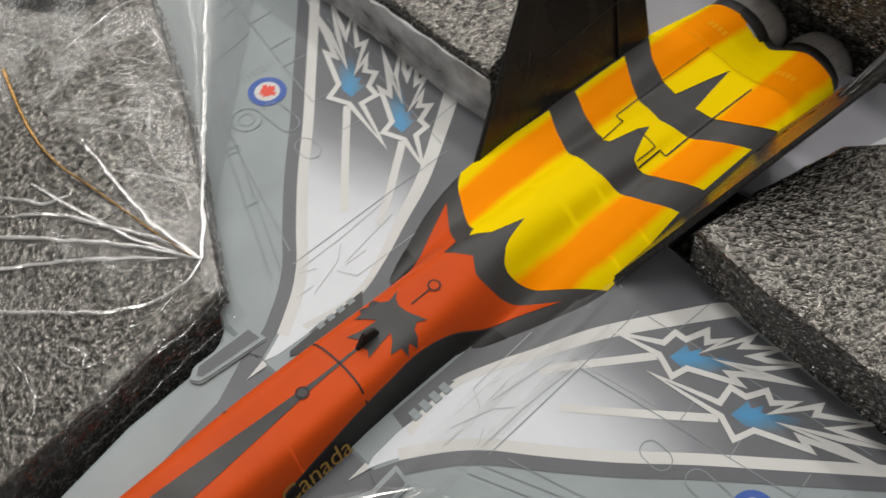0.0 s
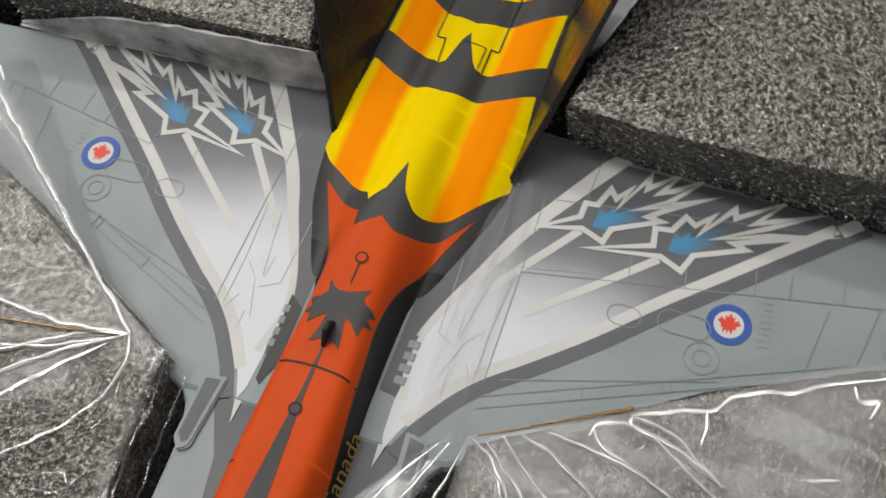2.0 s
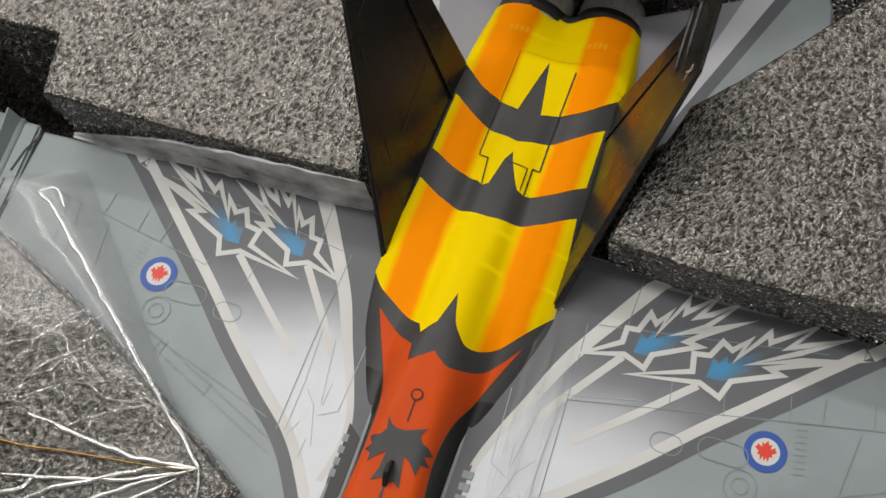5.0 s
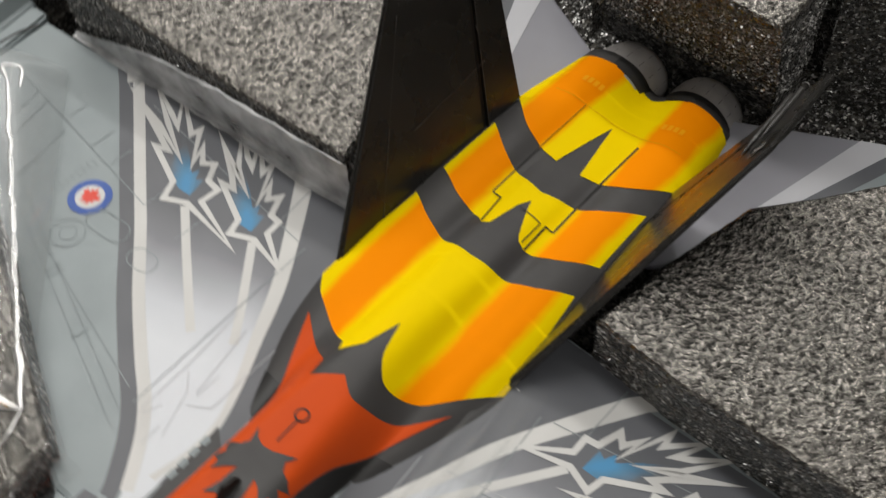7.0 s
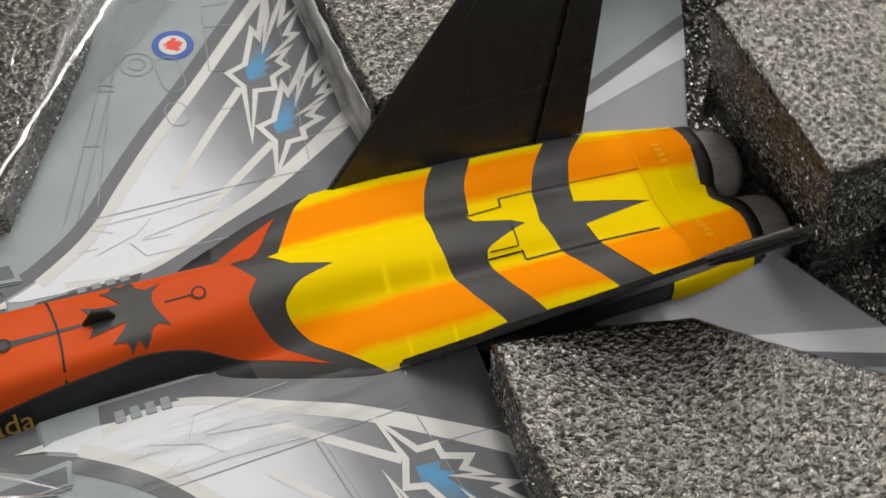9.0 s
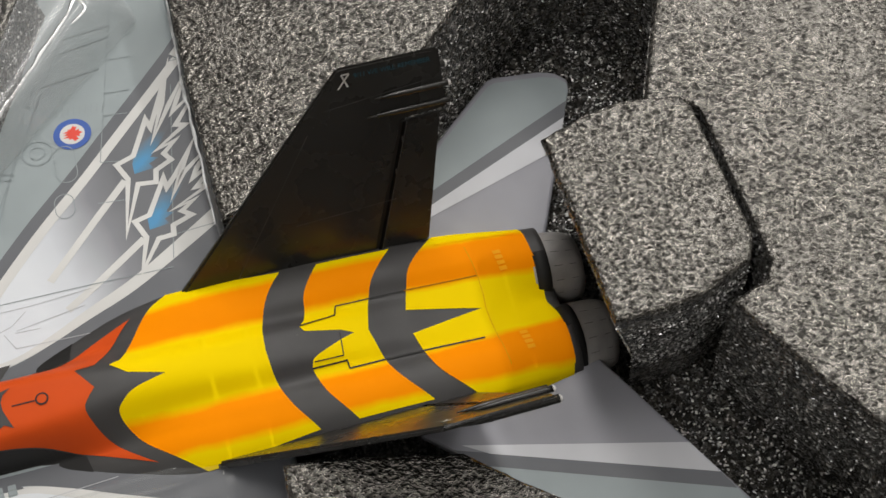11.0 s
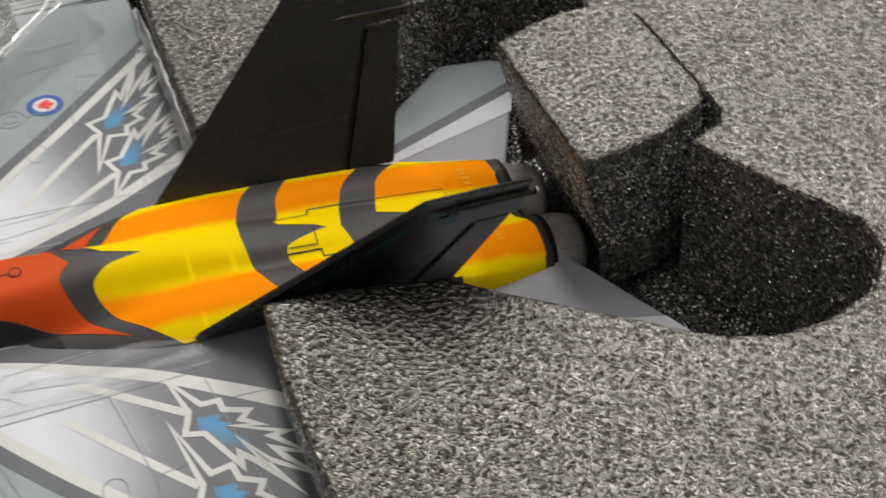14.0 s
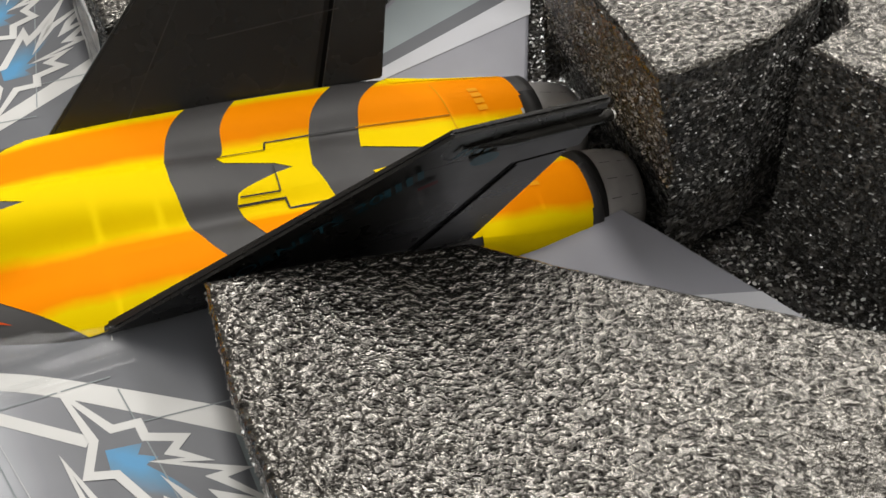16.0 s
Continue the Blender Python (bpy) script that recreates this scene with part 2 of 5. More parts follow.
# clear wrapping film
def film_material(name, haze, gloss, veil, bump, cloud=70, patch=1.6):
    """Clear plastic: sharp mirror gloss, a broad faint sheen and some milky haze."""
    m = Mat(name, (0.9, 0.9, 0.9), 0.1)
    tr = m.node("ShaderNodeBsdfTransparent", Color=(0.97, 0.972, 0.97, 1))
    gl = m.node("ShaderNodeBsdfGlossy", Color=(1, 1, 1, 1), Roughness=0.115)
    sh = m.node("ShaderNodeBsdfGlossy", Color=(1, 1, 1, 1), Roughness=0.36)
    df = m.node("ShaderNodeBsdfDiffuse", Color=(0.75, 0.76, 0.77, 1))
    lw = m.node("ShaderNodeLayerWeight", Blend=0.5)
    bp = m.node("ShaderNodeBump", Strength=bump, Distance=0.0005)
    m.link(m.noise(90, 2), bp.inputs["Height"])
    for n in (gl, lw):
        m.link(bp.outputs[0], n.inputs["Normal"])
    m1, m2, m3 = (m.t.nodes.new("ShaderNodeMixShader") for _ in range(3))
    m.link(m.ramp(m.noise(cloud, 3), [(0.3, haze * 0.4), (0.5, haze), (0.72, haze * patch)]), m1.inputs[0])
    m.link(tr.outputs[0], m1.inputs[1])
    m.link(df.outputs[0], m1.inputs[2])
    m.link(m.ramp(m.noise(55, 4), [(0.38, veil * 0.15), (0.68, veil * 1.8)]), m2.inputs[0])
    m.link(m1.outputs[0], m2.inputs[1])
    m.link(sh.outputs[0], m2.inputs[2])
    m.link(m.math("MULTIPLY_ADD", m.math("POWER", lw.outputs["Facing"], 4.0), gloss * 0.9, gloss * 0.055), m3.inputs[0])
    m.link(m2.outputs[0], m3.inputs[1])
    m.link(gl.outputs[0], m3.inputs[2])
    m.link(m3.outputs[0], m.t.nodes["Material Output"].inputs[0])
    return m


# haze patches of these two sheets paint the broad sheen of reflected lamps
M_FILM = film_material("clear_film", 0.01, 0.2, 0.01, 0.2, 42, 9)
M_MILK = film_material("sheen_hazed_film", 0.07, 0.3, 0.03, 0.12, 42, 4)
# besides stress whitening, the white haze paints the fold's line of highlight
M_CREASE = film_material("highlight_whitened_fold", 0.37, 8.0, 0.6, 0.0, 260, 2.4)
M_CLOUDY = film_material("cloudy_film", 0.11, 0.25, 0.02, 0.2, 90, 1.8)
M_SOFT = film_material("soft_fold", 0.08, 3.6, 0.4, 0.0, 260, 3)
M_SLICK = film_material("slick_fold", 0.012, 1.8, 0.08, 0.0, 260, 3)
M_HAZE = film_material("hazy_film", 0.55, 0.3, 0.06, 0.3, 170, 1.7)
M_THIN = film_material("thin_film", 0.025, 0.5, 0.01, 0.1)

M_TABLE = paint("grey_laminate", (0.35, 0.34, 0.33), 0.45)
# tone of the unseen walls, set by how much fill they bounce
M_WALL = paint("white_wall_paint", (0.52, 0.512, 0.495), 0.8)
M_FLOOR = paint("grey_floor", (0.3, 0.29, 0.28), 0.6)


# ---- mesh helpers (millimetres) ----
def part(name, bm, material, parent=None, label="", kind="", smooth=False):
    """Links a bmesh, drawn in millimetres, as one mesh object."""
    for v in bm.verts:
        v.co *= MM
    me = bpy.data.meshes.new(name)
    bm.to_mesh(me)
    bm.free()
    if smooth:
        for p in me.polygons:
            p.use_smooth = True
    me.materials.append(material.m)
    ob = new(name, me)
    ob.parent = parent
    return tagged(ob, label=label, kind=kind)


def grid_mesh(rows, close=False):
    """A bmesh of quads through rows of points."""
    bm = bmesh.new()
    vs = [[bm.verts.new(p) for p in row] for row in rows]
    n = len(rows[0])
    for a, b in zip(vs, vs[1:]):
        for i in range(n if close else n - 1):
            bm.faces.new((a[i], a[(i + 1) % n], b[(i + 1) % n], b[i]))
    return bm


def add_poly(bm, pts, z=0.0):
    """Fills a flat outline, hollows included, with triangles."""
    vs = [bm.verts.new((x, y, z)) for x, y in pts]
    for tri in tessellate_polygon([[Vector((x, y, 0)) for x, y in pts]]):
        bm.faces.new([vs[i] for i in tri])


def drape(bm, surface, step, lift):
    """Cuts a flat bmesh along a grid and lays it on a surface z(x, y)."""
    bmesh.ops.triangulate(bm, faces=bm.faces[:])
    for axis in (0, 1):
        lo, hi = min(v.co[axis] for v in bm.verts), max(v.co[axis] for v in bm.verts)
        k = math.floor(lo / step) + 1
        while step and k * step < hi:
            co, no = [0, 0, 0], [0, 0, 0]
            co[axis], no[axis] = k * step, 1
            bmesh.ops.bisect_plane(bm, geom=bm.verts[:] + bm.edges[:] + bm.faces[:], plane_co=co, plane_no=no)
            k += 1
    for v in bm.verts:
        v.co.z = surface(v.co.x, v.co.y) + lift
    for f in bm.faces:
        if f.normal.z < 0:
            f.normal_flip()
    bm.normal_update()
    for f in bm.faces:
        if f.normal.z < 0:
            f.normal_flip()
    return bm


def stroke(bm, pts, width, closed=False):
    """A flat band of constant width along a line, with mitred corners."""
    p = [Vector((x, y)) for x, y in pts]
    n, left, right = len(p), [], []
    for i in range(n):
        a = p[i - 1] if closed or i else None
        b = p[(i + 1) % n] if closed or i < n - 1 else None
        d1 = (p[i] - a).normalized() if a is not None else (b - p[i]).normalized()
        d2 = (b - p[i]).normalized() if b is not None else d1
        n1, n2 = Vector((-d1.y, d1.x)), Vector((-d2.y, d2.x))
        m = n1 + n2
        m = n1 if m.length < 1e-6 else m.normalized()
        s = width / 2 / max(0.32, m.dot(n1))
        left.append(bm.verts.new((*(p[i] + m * s), 0)))
        right.append(bm.verts.new((*(p[i] - m * s), 0)))
    for i in range(n if closed else n - 1):
        j = (i + 1) % n
        bm.faces.new((left[i], right[i], right[j], left[j]))
    return bm


def circle(cx, cy, r, n=40):
    return [(cx + r * math.cos(2 * math.pi * i / n), cy + r * math.sin(2 * math.pi * i / n)) for i in range(n)]


def curve_through(pts, n=6):
    """Points of a smooth open line through the given ones."""
    out, p = [], [Vector(q) for q in pts]
    p = [2 * p[0] - p[1]] + p + [2 * p[-1] - p[-2]]
    for a, b, c, d in zip(p, p[1:], p[2:], p[3:]):
        for i in range(n):
            t = i / n
            out.append(tuple(0.5 * (2 * b + (c - a) * t + (2 * a - 5 * b + 4 * c - d) * t * t + (3 * b - a - 3 * c + d) * t**3)))
    return out + [tuple(p[-2])]


def pill(x0, x1, y, r, n=10):
    """A closed outline with round ends, lying along x."""
    ends = ((x1 - r, -0.5), (x0 + r, 0.5))
    return [(c + r * math.cos(math.pi * (a + k / n)), y + r * math.sin(math.pi * (a + k / n))) for c, a in ends for k in range(n + 1)]


def mirrored(pts, s):
    return [(x * s, y) for x, y in pts]


# ---- room ----
def box(bm, lo, hi):
    x0, y0, z0 = lo
    x1, y1, z1 = hi
    c = [bm.verts.new(p) for p in ((x0, y0, z0), (x1, y0, z0), (x1, y1, z0), (x0, y1, z0), (x0, y0, z1), (x1, y0, z1), (x1, y1, z1), (x0, y1, z1))]
    for f in ((3, 2, 1, 0), (4, 5, 6, 7), (0, 1, 5, 4), (1, 2, 6, 5), (2, 3, 7, 6), (3, 0, 4, 7)):
        bm.faces.new([c[i] for i in f])
    return bm


def slab(name, lo, hi, material, **tags):
    ob = part(name, box(bmesh.new(), lo, hi), material)
    return tagged(ob, **tags)


# an unseen room, added to enclose the table and bounce light
slab("floor", (-2000, -2000, -860), (2000, 2000, -780), M_FLOOR, label="plain grey floor of the room", kind="structure")
slab("wall_north", (-2000, 2000, -860), (2000, 2100, 1800), M_WALL, label="unseen plain off-white wall that bounces fill light", kind="structure")
slab("wall_south", (-2000, -2100, -860), (2000, -2000, 1800), M_WALL, label="unseen plain off-white wall that bounces fill light", kind="structure")
slab("wall_east", (2000, -2100, -860), (2100, 2100, 1800), M_WALL, label="unseen plain off-white wall that bounces fill light", kind="structure")
slab("wall_west", (-2100, -2100, -860), (-2000, 2100, 1800), M_WALL, label="unseen plain off-white wall that bounces fill light", kind="structure")
slab("ceiling", (-2100, -2100, 1800), (2100, 2100, 1880), M_WALL, label="unseen plain off-white ceiling that bounces fill light", kind="structure")

table = tagged(new("table"), "plain grey laminate table under the foam tray", "table")
_b = box(bmesh.new(), (-500, -400, -66), (500, 400, -36))
bmesh.ops.bevel(_b, geom=_b.edges[:], offset=3, segments=2, affect="EDGES")
part("tabletop", _b, M_TABLE, table)
for _x in (-450, 450):
    for _y in (-350, 350):
        part("leg", box(bmesh.new(), (_x - 20, _y - 20, -780), (_x + 20, _y + 20, -66)), M_TABLE, table)

# ---- foam tray ----
TOP = 9.6
SIDE = [(12, -170), (20, -110), (20.5, -34), (47, -18.7), (72, -7.6), (74.6, -20.0), (84, -26), (97, -24), (98, 0), (96, 24), (74, 24.3), (72.6, 13.2), (45, 12.6), (30, 12.6), (18.6, 13.8), (20.6, 24), (24.6, 36.5), (30.5, 42.6),
        (41, 54.7), (47.7, 62.6), (50.6, 68.8), (51.2, 75), (49.4, 83), (44.4, 87.6), (39, 88.0), (29, 82.3), (16.2, 76.2), (14.6, 81.6), (12.4, 83.2)]


def fine_loop(pts, step, jitter, seed):
    """A closed line cut into short steps, with a slightly ragged course."""
    rnd, out = random.Random(seed), []
    for a, b in zip(pts, pts[1:] + pts[:1]):
        a, b = Vector(a), Vector(b)
        n = max(1, int((b - a).length / step))
        side = Vector((-(b - a).y, (b - a).x)).normalized()
        for i in range(n):
            q = a + (b - a) * i / n
            off = (noise.noise((q.x * 0.35, q.y * 0.35, seed)) * 0.6 + rnd.uniform(-0.4, 0.4)) * jitter
            out.append(q + side * off)
    return out


def offset_loop(loop, d):
    out, n = [], len(loop)
    for i in range(n):
        t = loop[(i + 2) % n] - loop[i - 2]
        t = Vector((-t.y, t.x)).normalized()
        out.append(loop[i] + t * d)
    return out


def foam_piece(name, loop, inside, outer, top, bottom, label, slope=0.0, undercut=None):
    """Foam with rounded rims: a sheet with a cut-out (outer given) or a plug."""
    bm = bmesh.new()
    sign = -1 if inside else 1
    zs = [(top, 0.9), (top - 0.12, 0.45), (top - 0.45, 0.12), (top - 1.0, 0.0), (bottom, 0.0)]
    rings = [[bm.verts.new((q.x, q.y, z + slope * q.y)) for q in offset_loop(loop, sign * d)] for z, d in zs]
    n = len(loop)
    if undercut:
        for v in rings[-1]:
            v.co.y += undercut if v.co.y < 63 else 0
    for a, b in zip(rings, rings[1:]):
        for i in range(n):
            bm.faces.new((a[i], b[i], b[(i + 1) % n], a[(i + 1) % n]))
    if outer:
        corner = [[bm.verts.new((x, y, z)) for x, y in outer] for z in (top, bottom)]
        for i in range(4):
            bm.faces.new((corner[0][i], corner[1][i], corner[1][(i + 1) % 4], corner[0][(i + 1) % 4]))
        for ring, c in ((rings[0], corner[0]), (rings[-1], corner[1])):
            edges = [bm.edges.get((ring[i], ring[(i + 1) % n])) for i in range(n)] + [bm.edges.get((c[i], c[(i + 1) % 4])) for i in range(4)]
            bmesh.ops.triangle_fill(bm, edges=edges, use_beauty=True)
    else:
        bm.faces.new(rings[0])
        bm.faces.new(list(reversed(rings[-1])))
        bmesh.ops.triangulate(bm, faces=[f for f in bm.faces if len(f.verts) > 4])
    bmesh.ops.recalc_face_normals(bm, faces=bm.faces[:])
    ob = part(name, bm, M_FOAM)
    ob.data.materials.append(M_CUT.m)
    for p in ob.data.polygons:
        p.material_index = 1 if p.normal.z < 0.5 else 0
    return tagged(ob, label=label, category="foam packaging")


_hole = SIDE + [(-x, y + (0.9 if 12 < y < 13.5 else 0.0)) for x, y in reversed(SIDE)]
tray = foam_piece("foam_tray", fine_loop(_hole, 1.1, 0.22, 3), True, [(-150, -200), (150, -200), (150, 160), (-150, 160)], TOP, -20, "charcoal expanded foam tray with an aircraft-shaped cut-out")
_b = box(bmesh.new(), (-150, -200, -36), (150, 160, -20.2))
part("base_sheet", _b, M_CUT, tray, "dark foam base sheet under the cut-outs")
_plug = [(-15.2, 60.4), (14.6, 60.6), (15.2, 66), (15.0, 72.4), (12.4, 80.2), (8.8, 82.0), (-11.8, 81.9), (-14.4, 81.0), (-17.0, 73.4), (-16.8, 67.6)]
plug = foam_piece("foam_plug", fine_loop(_plug, 1.1, 0.22, 5), False, None, TOP + 0.9 - 0.06 * 59, -20.1, "cut foam block standing behind the engine nozzles", 0.06, 6.0)



def torn_cells(parent, loop, count, seed, z0, z1, air, material=M_FLAKE, thin=1.0, lean=0.0, size=1.0):
    """Little ledges of torn cells on the cut faces, or pale flakes painted as glints; air: the side of the loop that is
    open.
    """
    rnd, bm, n = random.Random(seed), bmesh.new(), len(loop)
    while count:
        i = rnd.randrange(n)
        along = loop[(i + 1) % n] - loop[i]
        q = loop[i] + along * rnd.random()
        if q.y < -36 or abs(q.x) > 90:
            continue
        c = Vector((q.x, q.y, rnd.uniform(z0, z1)))
        if lean and q.y < 63:
            c.y += lean * (TOP - c.z) / 29
        out = Vector((-along.y, along.x, 0)).normalized() * air
        ledge(bm, rnd, c + out * 0.05, (out * rnd.uniform(0.2, 1.0) + Vector((0, 0, 1))).normalized(), Vector((along.x, along.y, 0)).normalized(), rnd.uniform(0.07, 0.2) * size, thin)
        count -= 1
    return part("torn_foam", bm, material, parent, "small torn cells on the cut faces, the pale ones painted glints", kind="stuff")


def ledge(bm, rnd, c, up, along, r, thin):
    """One torn cell: a small five-sided flake."""
    up = (up + Vector((rnd.gauss(0, 0.25), rnd.gauss(0, 0.25), rnd.gauss(0, 0.15)))).normalized()
    a = (along + Vector((rnd.gauss(0, 0.4), rnd.gauss(0, 0.4), rnd.gauss(0, 0.35)))).normalized()
    b = up.cross(a).normalized()
    a, k = b.cross(up), rnd.uniform(0.5, 1.0) * thin
    bm.faces.new([bm.verts.new(c + a * r * sx + b * r * k * sy) for sx, sy in ((-1, -0.7), (0.2, -1), (1, 0.1), (0.4, 1), (-0.8, 0.8))])


def pit_flakes(parent, count, seed, material, size):
    """Torn cells, or pale flakes painted as glints, on the floor of the pits behind the tailplanes."""
    rnd, bm = random.Random(seed), bmesh.new()
    for _ in range(count):
        x, y, a = rnd.uniform(13, 52), rnd.uniform(36, 88), rnd.uniform(0, 6.283)
        ledge(bm, rnd, Vector((x * rnd.choice((-1, 1)), y, -20.0 + rnd.uniform(0, 0.12))), Vector((0, 0, 1)), Vector((math.cos(a), math.sin(a), 0)), rnd.uniform(0.08, 0.24) * size, 0.7)
    return part("torn_foam", bm, material, parent, "small torn cells on the pit floor, the pale ones painted glints", kind="stuff")


_rim, _cut = fine_loop(_hole, 1.1, 0.22, 3), fine_loop(_plug, 1.1, 0.22, 5)
torn_cells(tray, _rim, 12000, 21, -19, TOP - 1.2, 1)
torn_cells(plug, _cut, 2000, 22, -8, TOP - 0.8, -1, M_FLAKE, 1.0, 6.0)
torn_cells(tray, _rim, 6000, 31, -19, TOP - 1.2, 1, M_GLINT, 0.3, 0.0, 1.7)
torn_cells(plug, _cut, 1200, 32, -8, TOP - 0.8, -1, M_GLINT, 0.3, 6.0, 1.3)
pit_flakes(tray, 5000, 41, M_FLAKE, 1.2)
pit_flakes(tray, 3600, 42, M_GLINT, 1.5)

# ---- the model jet ----
jet = tagged(new("model_jet"), "die-cast grey jet fighter model with orange spine and yellow-black tail", "model aircraft")
jet.rotation_euler = (radians(-7.8), 0, 0)

STATIONS = {
    "c0": ((-170, -120, -90, -60, -45, -30, -16, -8, 0, 6, 12, 18, 25, 35, 45, 52, 57), (0, 6, 10, 9.2, 8.8, 8.5, 8.5, 8.2, 7.6, 6.9, 5.9, 5.0, 4.0, 2.4, 0.9, -1.2, -3.4)),
    "zc": ((-170, -60, -30, -16, -8, 0, 6, 12, 18, 25, 35, 45, 52, 57), (0, 1.5, 1.5, 2, 3.2, 4.3, 4.5, 4.4, 4.2, 3.9, 3.1, 1.7, 0.9, 0.3)),
    "xc": ((-170, -140, -90, -45, -33, -24, -16, -8, 0, 8, 41, 57), (0.6, 4, 7, 7.4, 6.9, 6.5, 7.0, 8, 8.2, 8.8, 8.4, 6.6)),
    "w": ((-170, -140, -90, -45, -30, -16, -8, 0, 6, 25, 41, 50, 57), (1, 5, 8, 7.8, 8, 9.5, 12, 13.6, 13.8, 13.3, 13.0, 13.0, 12.3)),
    "ed": ((-170, -60, -30, -8, 0, 6, 25, 35, 41, 47, 57), (-1, 1.2, 1.2, 1.3, 2.2, 2.4, 2.3, 1.7, 1.2, -0.8, -4.0)),
    "tr": ((-170, -14, -4, 6, 14, 20, 25, 30, 36, 46, 52, 57), (0, 0, 0.7, 1.15, 1.2, 1.2, 1.2, 0.8, 0.5, 0.4, 0, 0)),
    "q": ((-170, -90, -45, -30, -22, -16, -8, 0, 6, 18, 44, 57), (1, 2.5, 4, 4.2, 3.4, 2.4, 1.6, 1.1, 1.1, 1.8, 1.5, 0.75)),
}


def at_station(key, y):
    # a short running mean rounds the corners between stations
    return sum(float(np.interp(y + d, *STATIONS[key])) for d in (-4, -2, 0, 2, 4)) / 5


def hull_profile(y):
    return [at_station(k, y) for k in ("c0", "zc", "xc", "w", "ed", "q", "tr")]


def hull_z(x, y, prof=None):
    """Height of the fuselage's upper skin."""
    c0, zc, xc, w, ed, q, tr = prof or hull_profile(y)
    a = abs(x)
    lean = -0.03 * x * min(1.0, max(0.0, (y + 20) / 15))
    if a <= xc:
        s = (a / xc) ** q
        return c0 + (zc - c0) * s * s * (3 - 2 * s) - tr * math.exp(-(((a - 4.8) / 1.7) ** 2)) + lean
    u = min(1.0, (a - xc) / (w - xc))
    k = min(1.0, max(0.0, (y - 40) / 13))
    return zc - (zc - ed) * ((1 - k) * u * u + k * (1 - math.sqrt(max(0.0, 1 - u * u)))) + lean


def build_hull():
    rows = []
    ys = [-170 + 110 * (i / 30) for i in range(30)] + [-60 + 118.2 * i / 130 for i in range(131)]
    for y in ys:
        prof = hull_profile(y)
        w, ed = prof[3], prof[4]
        k = max(0.0, min(1.0, (y + 170) / 60))
        top = [(w * (i / 24), y, hull_z(w * i / 24, y, prof)) for i in range(24, -25, -1)]
        low = [(-w - 0.4 * k, y, ed - 2 * k), (-w - 0.3 * k, y, ed - 4 * k), (-w * 0.93, y, -1 - 7 * k), (-w * 0.55, y, -1 - 10.5 * k), (0, y, -1 - 9.5 * k)]
        rows.append(top + low + [(-x, yy, z) for x, yy, z in reversed(low[:-1])])
    bm = grid_mesh(rows, True)
    bm.verts.ensure_lookup_table()
    n = len(rows[0])
    bm.faces.new([bm.verts[i] for i in range(n)])
    bm.faces.new([bm.verts[len(bm.verts) - 1 - i] for i in range(n)])
    bmesh.ops.recalc_face_normals(bm, faces=bm.faces[:])
    return bm


fuselage = part("fuselage", build_hull(), M_BLACK, jet, "charcoal painted fuselage", smooth=True)


def skin(name, outlines, material, label="", step=0.9, lift=0.06, surface=None, parent=None):
    bm = bmesh.new()
    for pts in outlines:
        add_poly(bm, pts)
    return part(name, drape(bm, surface or hull_z, step, lift), material, parent or fuselage, label, smooth=True)


def skin_lines(name, lines, width, material, label="", lift=0.10, surface=None, parent=None, step=0.9):
    """Narrow painted or engraved lines, each a part of its own."""
    for pts, closed in lines:
        part(name, drape(stroke(bmesh.new(), pts, width, closed), surface or hull_z, step, lift), material, parent or fuselage, label)


def both(half):
    """A closed outline from its right half, listed from rear to front or front to rear."""
    return half + [(-x, y) for x, y in reversed(half) if abs(x) > 1e-6]


# orange-red spine
_edge = curve_through([(6.9, -75), (6.9, -54), (6.3, -44), (5.6, -35), (5.2, -29), (4.9, -23.5), (5.5, -17.5), (7.4, -11.8)], 6) + [(10.9, -3.5)]
_front_r = curve_through([(10.9, -3.6), (8.6, -6.8), (6.4, -9.2), (4.4, -10.5), (2.6, -11.0), (1.2, -10.2), (0.1, -9.3)], 4)[1:]
_front_l = [(-1.4, -10.4), (-3.1, -11.6), (-3.5, -8.9)] + curve_through([(-3.5, -8.9), (-5.6, -7.6), (-7.9, -6.0), (-10.9, -3.5)], 4)[1:]
skin("spine_panel", [_edge + _front_r + _front_l + [(-x, y) for x, y in reversed(_edge[:-1])]], M_ORANGE, "glossy orange-red spine", step=0.4, lift=0.09)
# dark skin that paints the shade on the steep flanks
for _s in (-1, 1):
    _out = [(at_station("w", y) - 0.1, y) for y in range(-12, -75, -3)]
    skin("flank_shade", [mirrored([(x + 0.1, y) for x, y in _edge if -74 < y < -12] + _out, _s)], M_SIDE, "charcoal flank below the spine, darkened for its shade", step=0.35, lift=0.05)
# yellow deck in three pieces between the charcoal bands
_b1f = curve_through([(12.4, 18.7), (8.3, 15.9), (4.2, 14.4), (0, 14.0)], 5)
_b1r = curve_through([(12.3, 24.2), (8, 21.1), (5.2, 20.1), (3.8, 19.7)], 5) + [(2.7, 20.1), (2.2, 20.9), (1.6, 22.3), (0.6, 24.7), (0, 26.7)]
_b1r_l = curve_through([(-12.3, 24.2), (-8, 21.4), (-5.2, 20.7), (-3.6, 20.2)], 5) + [(-2.6, 19.4), (-1.7, 19.9), (-0.8, 25.0)]
_b2f = curve_through([(12.2, 35.2), (8, 31.6), (4.6, 30.0), (0, 28.8)], 5)
_b2r = curve_through([(12.9, 41.8), (8.6, 37.4), (5.2, 35.9), (1.9, 34.9)], 5) + [(1.1, 39.6), (0, 46.0)]
